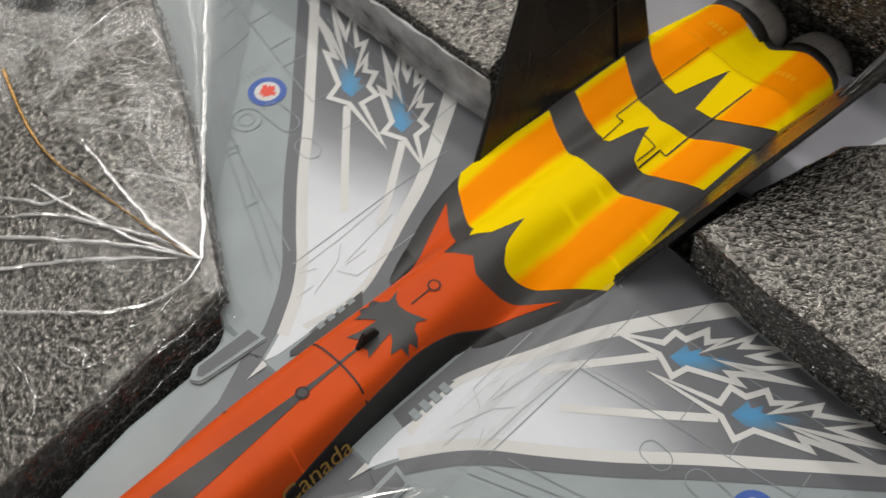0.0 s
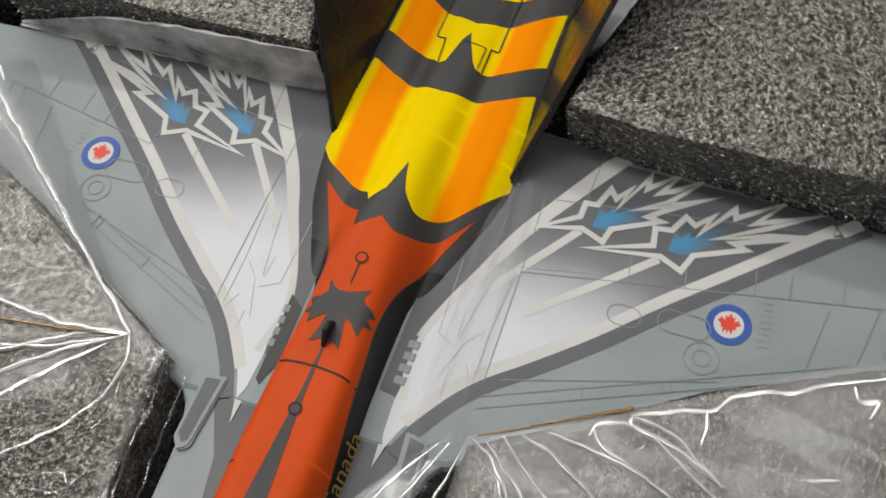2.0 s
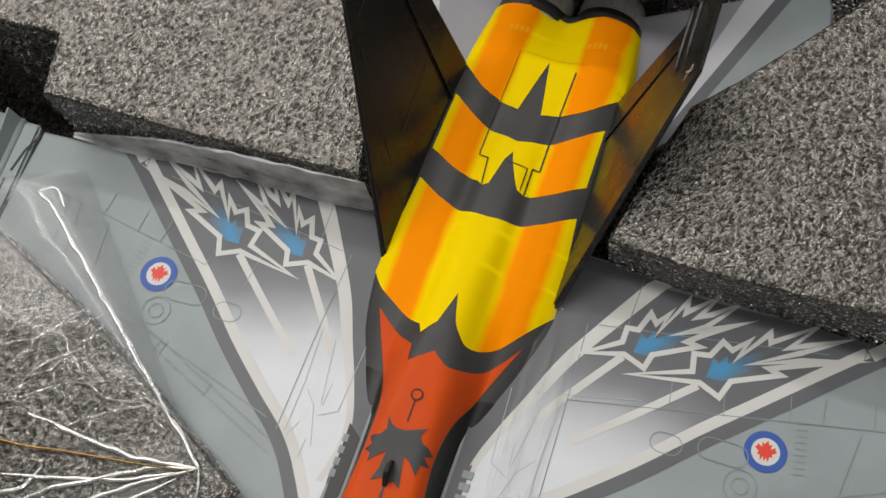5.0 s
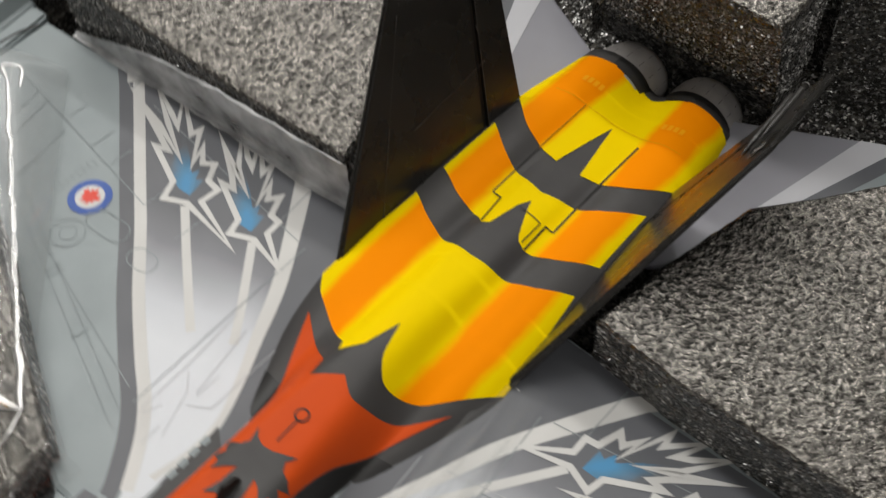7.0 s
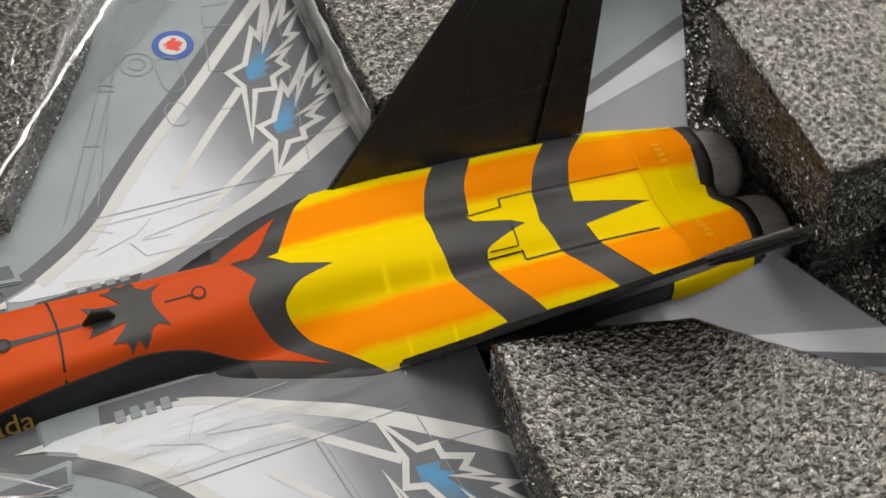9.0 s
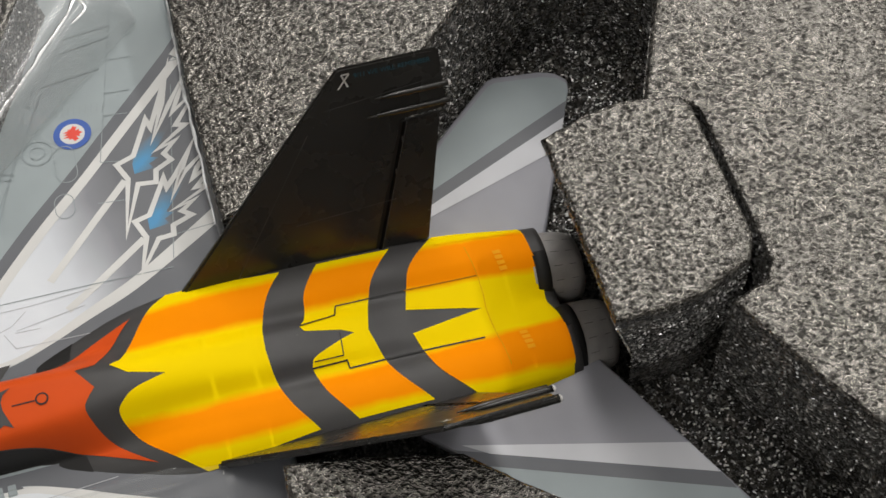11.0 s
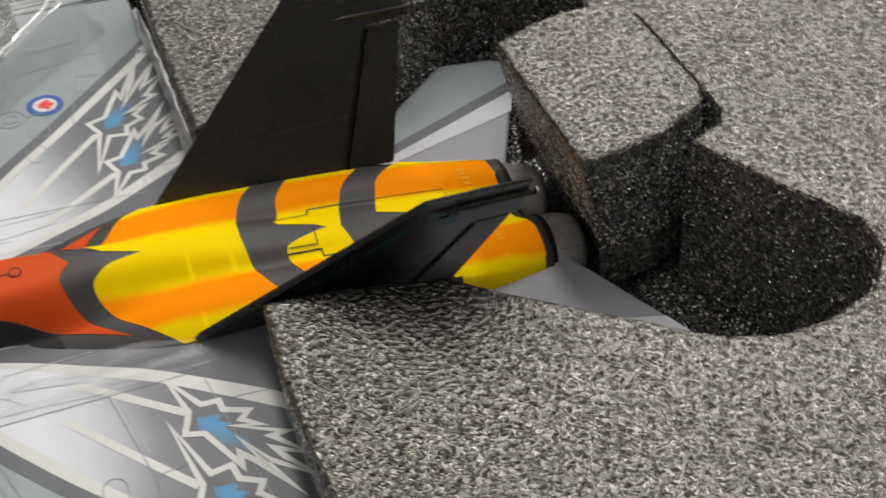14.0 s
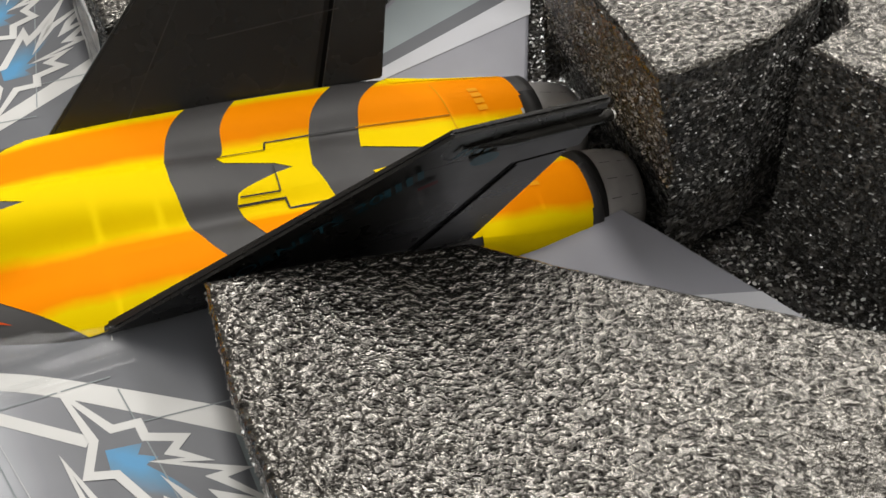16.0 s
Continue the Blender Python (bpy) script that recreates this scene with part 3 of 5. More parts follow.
_yf_r = curve_through([(13.7, 2.6), (11, -0.9), (8.2, -4.4), (5.6, -6.4), (3.8, -6.9), (2.6, -5.9), (1.4, -4.0), (0.3, 0.2)], 4)
_yf_l = [(-1.0, -4.8), (-2.9, -7.0)] + curve_through([(-3.6, -5.5), (-6.4, -4.1), (-9.5, -2.1), (-11.8, -0.4), (-13.7, 2.0)], 4)
_mid = [(13.6, 6), (13.0, 12)] + _b1f
_rim = [(10.5, 56.5), (7, 56.6), (3.4, 56.9), (0, 56.4)]
skin("deck_panel", [_yf_r[::-1] + _mid + [(-x, y) for x, y in reversed(_mid[:-1])] + _yf_l[::-1]], M_YELLOW, "yellow deck with airbrushed orange bands", step=0.6)
skin("deck_panel", [_b1r[::-1] + _b2f + [(-x, y) for x, y in reversed(_b2f[:-1])] + _b1r_l], M_YELLOW, "yellow deck with airbrushed orange bands")
_aft = _b2r[::-1] + [(12.6, 44), (12.3, 47), (12.1, 51), (11.3, 56.4)] + _rim
skin("deck_panel", [[(x, y + (0.6 * x / 6.4 if y > 55 and abs(x) < 6.4 else 0.6 * (x > 0) - 0.6 * (x < 0) if y > 55 else 0)) for x, y in both(_aft)]], M_YELLOW, "yellow deck with airbrushed orange bands", step=0.5, lift=0.10)


def barrel_side(s):
    """The yellow and orange flank of an engine bay below the deck's edge."""
    rows = []
    for i in range(25):
        y = 42.4 + 0.4 * s + (14.0 + 0.2 * s) * i / 24
        w, ed = at_station("w", y), at_station("ed", y)
        pts = [(w - a + 0.06, hull_z(s * (w - a), y) + 0.13) for a in (1.9, 1.2, 0.6, 0.25, 0.05)] + [(w + 0.35, ed - 0.8), (w + 0.6, ed - 2), (w + 0.5, ed - 4), (w * 0.93 + 0.2, -8), (w * 0.55, -11.7)]
        rows.append([(s * x, y + max(0, (-2 - z)) * 0.25 * (1 if i == 0 else 0) - max(0.0, 1.0 - z) * 0.1 * i / 24, z + 0.02) for x, z in curve_through(pts, 4)])
    bm = grid_mesh(rows)
    bmesh.ops.recalc_face_normals(bm, faces=bm.faces[:])
    return bm


for _s in (-1, 1):
    part("engine_flank", barrel_side(_s), M_YELLOW, fuselage, "yellow and orange engine flank", smooth=True)

# black maple leaf, tapering grey flash, seams and screws on the spine
LEAF = [(0, 5.0), (1.1, 3.0), (2.3, 3.7), (1.9, 1.4), (3.9, 2.6), (4.1, 1.4), (5.0, 0.6), (3.0, -0.8), (3.4, -2.2), (2.2, -2.2), (1.7, -5.0), (0.7, -2.6), (0, -5.0)]


def leaf(cx, cy, k, turn=0.0):
    c, s = math.cos(turn), math.sin(turn)
    return [(cx + k * (x * c - y * s), cy + k * (x * s + y * c)) for x, y in both(LEAF)]


SPINE_LEAF = [(-2.7, -20.1), (-1.9, -21.1), (-0.9, -21.5), (0.3, -21.4), (1.4, -21.0), (3.1, -20.3), (2.4, -21.5), (2.9, -22.4), (3.9, -22.8), (4.7, -23.6), (3.8, -24.2), (4.8, -25.2), (3.7, -25.4), (3.5, -27.0),
              (2.2, -25.5), (1.2, -24.9), (1.5, -26.7), (2.0, -29.3), (1.0, -28.6), (0.2, -29.0), (-0.9, -28.5), (-2.1, -29.3), (-1.5, -27.3), (-1.3, -24.9), (-2.5, -25.9), (-3.4, -26.9), (-3.4, -25.7),
              (-4.4, -25.3), (-3.6, -24.4), (-4.3, -23.3), (-2.9, -22.8), (-2.3, -21.9)]
skin("maple_leaf", [SPINE_LEAF], M_BLACK, "charcoal maple leaf marking", step=0.4, lift=0.2)
skin("spine_flash", [[(0.12, -28), (0.3, -36), (1.5, -53), (2.6, -74), (-2.6, -74), (-1.5, -53), (-0.3, -36), (-0.12, -28)]], M_BLACK, "tapering charcoal flash", step=0.4, lift=0.17)
skin_lines("seam", [([(x, -32.3 - 0.02 * x * x) for x in np.linspace(-5.5, 5.5, 14)], False)], 0.28, M_LINE2, lift=0.17)
skin_lines("seam", [([(x, -46.5) for x in np.linspace(-7.0, -4.6, 5)], False)], 0.25, M_LINE2, lift=0.17)
for _y in (-16.2, -38.3):
    skin_lines("screw", [(circle(0, _y, 0.78, 20), True)], 0.2, M_LINE2, lift=0.26)
    skin("screw_head", [circle(0, _y, 0.62, 16)], M_ORANGE if _y > -20 else M_BLACK, lift=0.24)
skin_lines("seam", [([(0, -17.0), (0, -20.2)], False)], 0.2, M_LINE2, lift=0.18)
_b = bmesh.new()
_p = [(-29.9, 8.2), (-25.6, 8.2), (-26.6, 10.4), (-28.2, 10.8)]
_v = [[_b.verts.new((x, y, z)) for y, z in _p] for x in (-0.3, 0.3)]
for _i in range(4):
    _b.faces.new((_v[0][_i], _v[0][(_i + 1) % 4], _v[1][(_i + 1) % 4], _v[1][_i]))
_b.faces.new(_v[0][::-1]), _b.faces.new(_v[1])
bmesh.ops.bevel(_b, geom=_b.edges[:], offset=0.12, segments=2, affect="EDGES")
part("antenna_blade", _b, M_LINE2, fuselage, "black antenna blade")

# speed-brake panel lines on the deck, widened to paint the raised panels' shadow
skin_lines("brake_seam", [([(4.8, 24.8), (3.7, 24.7), (3.85, 19.7)], False), ([(-5.0, 25.2), (-3.4, 24.7), (-2.7, 19.5)], False)], 0.22, M_LINE2, lift=0.2)
skin_lines("brake_seam", [([(3.0, 24.4), (3.1, 20.2)], False), ([(-0.4, 24.7), (3.0, 24.4)], False)], 0.15, M_LINE2, lift=0.2)
skin_lines("brake_seam", [([(4.7, 45.0), (4.7, 30), (4.8, 24.8)], False)], 0.26, M_LINE2, lift=0.2)
skin_lines("brake_seam", [([(-5.05, 35.5), (-5.0, 25.2)], False)], 0.18, M_LINE2, lift=0.2)
skin_lines("panel_line", [([(-5.1, 46.8), (-5.05, 35.5)], False)], 0.16, M_BROWN, lift=0.2)
skin_lines("panel_line", [([(-9.8, 46.2), (-5.1, 46.9), (-2.0, 46.9), (0, 46.6), (2.4, 46.7), (4.7, 46.9), (9.8, 47.4)], False)], 0.1, M_SEAM, lift=0.2)
for _x in (-6.6, 6.6):
    for _k in range(4):
        skin("vent_slat", [[(_x - 1.6 + 0.85 * _k, 50.1 + 0.1 * _k), (_x - 1.0 + 0.85 * _k, 50.2 + 0.1 * _k), (_x - 1.0 + 0.85 * _k, 51.4 + 0.1 * _k), (_x - 1.6 + 0.85 * _k, 51.3 + 0.1 * _k)]], M_VENT, "small raised yellow vent slat", 0.5, 0.2)


# engine nozzles
def nozzle_axis(s, y):
    y -= 0.6 * s
    return s * (6.4 - 0.05 * (y - 56)), -5.2 - 0.35 * s - 0.14 * (y - 56)


def nozzle(s):
    n = 48
    prof = [(56.2, 5.5, 5.4), (58.6, 5.72, 5.62), (59.2, 5.8, 5.7), (61.5, 5.7, 5.6), (63.0, 5.5, 5.4), (64.2, 5.1, 5.0), (64.2, 4.7, 4.6), (62, 4.4, 4.3), (58, 4.0, 4.0)]
    rows = [[(nozzle_axis(s, y)[0] + rx * math.cos(a), y + 0.6 * s + 0.07 * rz * (math.sin(a) - 1), nozzle_axis(s, y)[1] + rz * math.sin(a)) for a in (2 * math.pi * i / n for i in range(n))] for y, rx, rz in prof]
    bm = grid_mesh(rows, True)
    bm.verts.ensure_lookup_table()
    bm.faces.new([bm.verts[len(bm.verts) - n + i] for i in range(n)])
    bmesh.ops.recalc_face_normals(bm, faces=bm.faces[:])
    return part("nozzle", bm, M_NOZZLE, jet, "dark burnt-metal nozzle", smooth=True)


for _s in (-1, 1):
    _noz = nozzle(_s)
    _n = 48
    _rows = [[(nozzle_axis(_s, y)[0] + r * math.cos(a), y + 0.6 * _s + 0.07 * r * (math.sin(a) - 1), nozzle_axis(_s, y)[1] + r * math.sin(a)) for a in (2 * math.pi * i / _n for i in range(_n))] for y, r in ((56.6, 4.8), (56.5, 5.75), (58.7, 5.92), (58.8, 5.6))]
    part("nozzle_ring", grid_mesh(_rows, True), M_RING, _noz, "matt black ring", smooth=True)
    for _i in range(16):
        _a = 2 * math.pi * _i / 16
        _b = bmesh.new()
        _pt = [(nozzle_axis(_s, y)[0] + r * math.cos(_a + da), y + 0.6 * _s + 0.07 * r * (math.sin(_a + da) - 1), nozzle_axis(_s, y)[1] + r * 0.985 * math.sin(_a + da)) for y, r, da in ((59.4, 5.83, -0.006), (59.4, 5.83, 0.006), (63.0, 5.54, 0.006), (63.0, 5.54, -0.006))]
        _b.faces.new([_b.verts.new(q) for q in _pt])
        part("petal_seam", _b, M_BLACK, _noz)


# ---- wings ----
def wing_z(x, y):
    return -(abs(x) - 46.5) * 0.052


def plate(outline, surface, thick, rim=0.6):
    """A thin plate under an outline, with a rounded edge."""
    bm = bmesh.new()
    loop = [Vector(p) for p in outline]
    n = len(loop)
    area = sum(a.x * b.y - b.x * a.y for a, b in zip(loop, loop[1:] + loop[:1]))

    def inset(d):
        out = []
        for i in range(n):
            d1, d2 = (loop[i] - loop[i - 1]).normalized(), (loop[(i + 1) % n] - loop[i]).normalized()
            m = (Vector((-d1.y, d1.x)) + Vector((-d2.y, d2.x))).normalized()
            out.append(loop[i] + m * d * (1 if area > 0 else -1))
        return out

    rings = []
    for d, k in ((rim, 0), (rim * 0.35, -0.12), (0, -0.45), (rim * 0.35, -0.85), (rim, -1)):
        rings.append([bm.verts.new((q.x, q.y, surface(q.x, q.y) + thick * k)) for q in inset(d)])
    for a, b in zip(rings, rings[1:]):
        for i in range(n):
            bm.faces.new((a[i], b[i], b[(i + 1) % n], a[(i + 1) % n]))
    bm.faces.new(rings[0]), bm.faces.new(rings[-1][::-1])
    bmesh.ops.recalc_face_normals(bm, faces=bm.faces[:])
    return bm


WING = [(6, -37.6), (18.3, -37.6), (73.5, -9.8), (77.5, -8.0), (77.5, 12.6), (56, 12.9), (42, 13.4), (28, 14.2), (14, 14.4), (6, 14.4)]
LEX = [(4, -37), (18.2, -37.3), (16.8, -39.3), (15.6, -43), (15.2, -55), (13.4, -66), (10.5, -80), (6.5, -98), (4, -98)]
STAR_A = [(26.1, -1.9), (34.4, 1.2), (34.0, 3.9), (36.2, 4.3), (37.5, 6.9), (39.0, 6.0), (41.0, 8.1), (40.0, 5.2), (43.5, 10.2), (43.9, 8.8), (49.8, 13.2), (46.5, 8.8),
          (48.8, 9.9), (54.3, 12.5), (48.0, 8.4), (42.0, 4.8), (48.7, 7.5), (56.8, 9.9), (48.6, 6.7), (44.5, 4.9), (46.2, 4.4), (39.8, 1.4), (38.8, -1.4), (35.7, -0.1)]
STAR_B = [(19.1, -0.7), (23.9, 2.5), (24.0, 4.8), (25.6, 5.0), (26.7, 8.0), (27.8, 6.7), (29.3, 8.8), (28.5, 5.8), (31.3, 11.6), (31.4, 9.6), (35.3, 13.3), (33.2, 9.5),
          (34.9, 10.4), (38.6, 13.3), (34.6, 8.3), (30.8, 5.9), (34.6, 7.8), (40.5, 11.0), (34.4, 6.9), (32.6, 5.3), (34.4, 5.1), (28.4, 1.9), (27.8, -0.4), (24.6, 0.8)]
_white_in = curve_through([(27.4, 14.0), (22.2, 5.8), (17.3, -2.4), (14.1, -9.6), (11.6, -15.0), (9.6, -20.4), (9.3, -25), (10.4, -30.4)], 5)


def wing(s):
    w = part("wing", plate(mirrored(WING, s), wing_z, 2.4, 0.9), M_GREY, jet, "light grey wing")

    # the markings sit a little further aft on the port wing
    aft = -0.35 * s

    def set_on(outline):
        return mirrored([(x, y + aft) for x, y in outline], s)

    def on(name, outline, material, label="", lift=0.05):
        return skin(name, [set_on(outline)], material, label, 30, lift, wing_z, w)

    def lines(name, some, width, material, label="", lift=0.12):
        return skin_lines(name, [(set_on(p), c) for p, c in some], width, material, label, lift, wing_z, w, 30)

    # dark root strip, airbrushed wedge and the white borders
    on("root_strip", [(7, -30)] + [(x - 0.6, y) for x, y in reversed(_white_in)] + [(7, 14.0)], M_DARK, "dark grey root strip", 0.04)
    outer = curve_through([(57.0, 11.4), (51.0, 5.9), (44.0, -0.6), (37.3, -6.8), (30.2, -13.8), (23.3, -19.9), (18.8, -23.6), (15.6, -27.0), (13.1, -30.6), (11.5, -33.2)], 5)
    on("wedge_panel", [(59.5, 13.0)] + outer + [(10.6, -33)] + [(x, y) for x, y in reversed(_white_in) if y < 13.0], M_WEDGE, "wedge airbrushed from dark grey to white", 0.05)
    dark = [(61.2, 12.6)]
    for (xa, ya), (xb, yb) in zip(outer, outer[1:]):
        d = math.hypot(xb - xa, yb - ya)
        dark.append((xa - (yb - ya) / d * 1.75, ya + (xb - xa) / d * 1.75))
    lines("border_dark", [(dark + [(11.6, -37.6)], False)], 1.95, M_DARK, "dark grey border stripe", 0.07)
    lines("border_white", [(outer, False)], 1.6, M_WHITE, "off-white border stripe", 0.09)
    lines("border_white", [([(59.9, 13.2), (57.6, 11.1)], False)], 1.9, M_WHITE, "off-white end of the border stripe", 0.09)
    bm = bmesh.new()
    n = len(_white_in)
    edge = [[(x + k * (1.5 - 1.0 * min(1.0, 1.5 * i / n)), y) for i, (x, y) in enumerate(_white_in)] for k in (-1, 1)]
    add_poly(bm, set_on([(x, min(y, 13.4)) for x, y in edge[0] + edge[1][::-1]]))
    part("border_white", drape(bm, wing_z, 30, 0.08), M_WHITE, w, "off-white curved border stripe")
    lines("star_tail", [([(35.6, -0.6), (29.6, -6.2), (21.0, -14.0)], False)], 1.15, M_WHITE, "off-white star tail stripe", 0.09)
    lines("star_tail", [([(24.5, 0.4), (18.4, -8.0), (15.6, -12.2)], False)], 1.15, M_WHITE, "off-white star tail stripe", 0.09)
    for star, heart in ((STAR_A, (37.0, 1.5)), (STAR_B, (26.4, 2.0))):
        on("star_field", star, M_DARK, "dark grey star field", 0.10)
        hx, hy = heart
        on("star_heart", [(hx - 0.6, hy - 0.5), (hx + 1.4, hy - 0.5), (hx + 4.6, hy + 0.8), (hx + 8.2, hy + 2.6), (hx + 5.6, hy + 2.4), (hx + 9.6, hy + 5.6), (hx + 6.0, hy + 4.4), (hx + 8.2, hy + 7.2), (hx + 4.0, hy + 4.2),
                           (hx + 1.9, hy + 2.4), (hx + 1.5, hy + 3.6), (hx + 0.7, hy + 2.0), (hx - 0.3, hy + 2.6)], M_STAR, "airbrushed blue star heart", 0.115)
        lines("star_outline", [(star, True)], 0.82, M_WHITE, "off-white jagged star outline", 0.13)
    # roundel
    cx, cy = 46.6, -7.05
    on("roundel_ring", circle(cx, cy, 2.95), M_BLUE, "blue roundel ring", 0.10)
    on("roundel_disc", circle(cx, cy, 1.95), M_WHITE, "white roundel disc", 0.115)
    skin("roundel_leaf", [leaf(s * cx, cy + aft + 0.1, 0.31)], M_RED, "red maple leaf", 30, 0.13, wing_z, w)
    # engraved panel lines, each a groove of its own
    for pts in ([(19.2, -28.6), (72, -5.2)], [(19.6, -26.7), (70, -4.6)], [(21.2, -23.8), (47.2, -15.3)], [(31.7, -23.4), (31.1, -21.2)], [(41, -19.2), (40.3, -16.9)], [(42, -18.8), (41.3, -16.6)],
                [(54, -13.4), (53.2, -11.4)], [(18.8, -8.2), (51.1, -1.4), (76, 3.6)], [(31.9, 0.8), (32.6, -5.2)], [(39.3, 0.0), (40.0, -3.7)], [(48.3, 1.9), (48.8, -1.8)], [(52.9, 2.9), (53.2, -1.0)],
                [(59.6, 4.3), (59.9, 0.6)], [(18.5, 3.7), (18.9, -8.4), (19.2, -25)], [(20, 4), (52, 9.5)], [(24, 5), (24.4, 13)], [(56.8, 10), (57, 13.4)],
                [(57, -11), (58.4, -1)], [(63, -8), (64.6, 1.4)], [(66, -6.6), (67, 2)]):
        if s < 0 and pts[0] == (18.8, -8.2):
            pts = [(40.0, -3.7)] + pts[1:]
        lines("panel_line", [(pts, False)], 0.13, M_LINE if s > 0 else M_TRACE)
    for pts in ([(15.8, -9.7), (14.3, -19.7)], [(13.8, -16.4), (14.0, -19.9)], [(11.0, -8.9), (11.5, -20.1), (14.1, -21.5)], [(16.3, -23.1), (17.5, -25.4)], [(18.3, -8.6), (17.8, -17.4), (17.9, -25.0)],
                [(14.5, -25.3), (14.6, -28.1)], [(28.8, -5.1), (14.4, -8.5)], [(13.4, -26.1), (15.2, -20.3), (17.1, -18.1)]):
        if s > 0 or pts[0][0] < 20:
            lines("panel_line", [(pts, False)], 0.10, M_PALE)
    for ring in (pill(31.3, 35.7, -10.1, 1.45), pill(37.7, 44.6, -8.9, 1.6), circle(44.4, -12.8, 2.25, 28), circle(44.4, -12.8, 1.15, 20)):
        lines("panel_ring", [(ring, True)], 0.13, M_LINE if s > 0 else M_TRACE)
    for k in range(9):
        lines("slot_line", [([(50.6 - k * 0.1, -9.0 + 0.9 * k), (52.2 - k * 0.1, -8.7 + 0.9 * k)], False)], 0.07, M_LINE if s > 0 else M_TRACE)
    # wing-tip rail with the tail of a missile
    z0 = wing_z(78, 0)
    b = box(bmesh.new(), (77.3, -9.5, z0 - 1.6), (80.6, 13.4, z0 + 0.15))
    bmesh.ops.bevel(b, geom=b.edges[:], offset=0.45, segments=2, affect="EDGES")
    for v in b.verts:
        v.co.x = s * (v.co.x + 0.07 * v.co.y)
    bmesh.ops.recalc_face_normals(b, faces=b.faces[:])
    rail = part("tip_rail", b, M_GREY, w, "light grey missile rail")
    rows = []
    for y, r in ((-16, 0.15), (-14.5, 0.6), (-12, 0.85), (10, 0.85), (13.6, 0.8)):
        rows.append([(s * (81.0 + 0.07 * y + r * math.cos(a)), y, z0 - 0.4 + r * math.sin(a)) for a in (2 * math.pi * j / 14 for j in range(14))])
    bm = grid_mesh(rows, True)
    bm.verts.ensure_lookup_table()
    bm.faces.new([bm.verts[len(bm.verts) - 14 + i] for i in range(14)])
    bmesh.ops.recalc_face_normals(bm, faces=bm.faces[:])
    part("missile_tube", bm, M_GREY, rail, "pale grey missile tube", smooth=True)
    for tilt, far in ((0.15, 4.6), (1.15, 3.4)):
        flat = [(0.3, 1.6), (far * 0.8, 7.4), (far, 13.6), (0.3, 13.6)]
        bm = bmesh.new()
        for d in (-0.22, 0.22):
            bm.faces.new([bm.verts.new((s * (81.2 + 0.07 * y + h * math.cos(tilt) - d * math.sin(tilt)), y, z0 - 0.2 + h * math.sin(tilt) + d * math.cos(tilt))) for h, y in flat])
        bm.verts.ensure_lookup_table()
        for i in range(4):
            bm.faces.new([bm.verts[j] for j in (i, (i + 1) % 4, 4 + (i + 1) % 4, 4 + i)])
        bmesh.ops.recalc_face_normals(bm, faces=bm.faces[:])
        part("missile_fin", bm, M_GREY, rail, "pale grey missile fin")
    for pts in ([(77.4, 11.2), (78.6, 8.4), (79.2, 4.0)], [(79.6, 2.5), (78.6, -7.6)], [(76.7, -6.2), (77.3, -1.0)]):
        part("rail_slot", drape(stroke(bmesh.new(), mirrored(pts, s), 0.45), lambda x, y: z0, 30, 0.17 if pts[0][0] > 77 else 0.1), M_LINE2, rail)
    on("root_gap", [(9.2, -21.2), (9.1, -24.3), (9.0, -29.5)] + ([(8.9, -34.1), (8.2, -34.7), (7.0, -31.5)] if s < 0 else [(7.0, -29.8)]) + [(7.0, -23)], M_BLACK if s < 0 else M_DARK, "charcoal strip beside the spine", 0.12)
    on("root_point", [(9.6, -27), (9.3, -31), (9.6, -35.6), (10.2, -37.4), (11.3, -34.6), (12.4, -32.4), (13.2, -30.8), (11, -28)], M_WEDGE, "white point of the wedge", 0.075)
    # louvre boxes on the root beside the spine
    for k in range(4):
        b = box(bmesh.new(), (s * 9.0 - (0.85 if s > 0 else 0.5), -29.0 + 1.75 * k, 1.7), (s * 9.0 + (0.85 if s > 0 else 0.5), -27.7 + 1.75 * k, 2.12))
        bmesh.ops.bevel(b, geom=b.edges[:], offset=0.14, segments=1, affect="EDGES")
        block = part("louvre_box", b, M_GREY, w)
        b = bmesh.new()
        b.faces.new([b.verts.new(q) for q in ((s * 9.0 - 0.08, -28.9 + 1.75 * k, 2.13), (s * 9.0 + 0.08, -28.9 + 1.75 * k, 2.13), (s * 9.0 + 0.08, -27.8 + 1.75 * k, 2.13), (s * 9.0 - 0.08, -27.8 + 1.75 * k, 2.13))])
        part("louvre_slit", b, M_LINE, block)
    return w


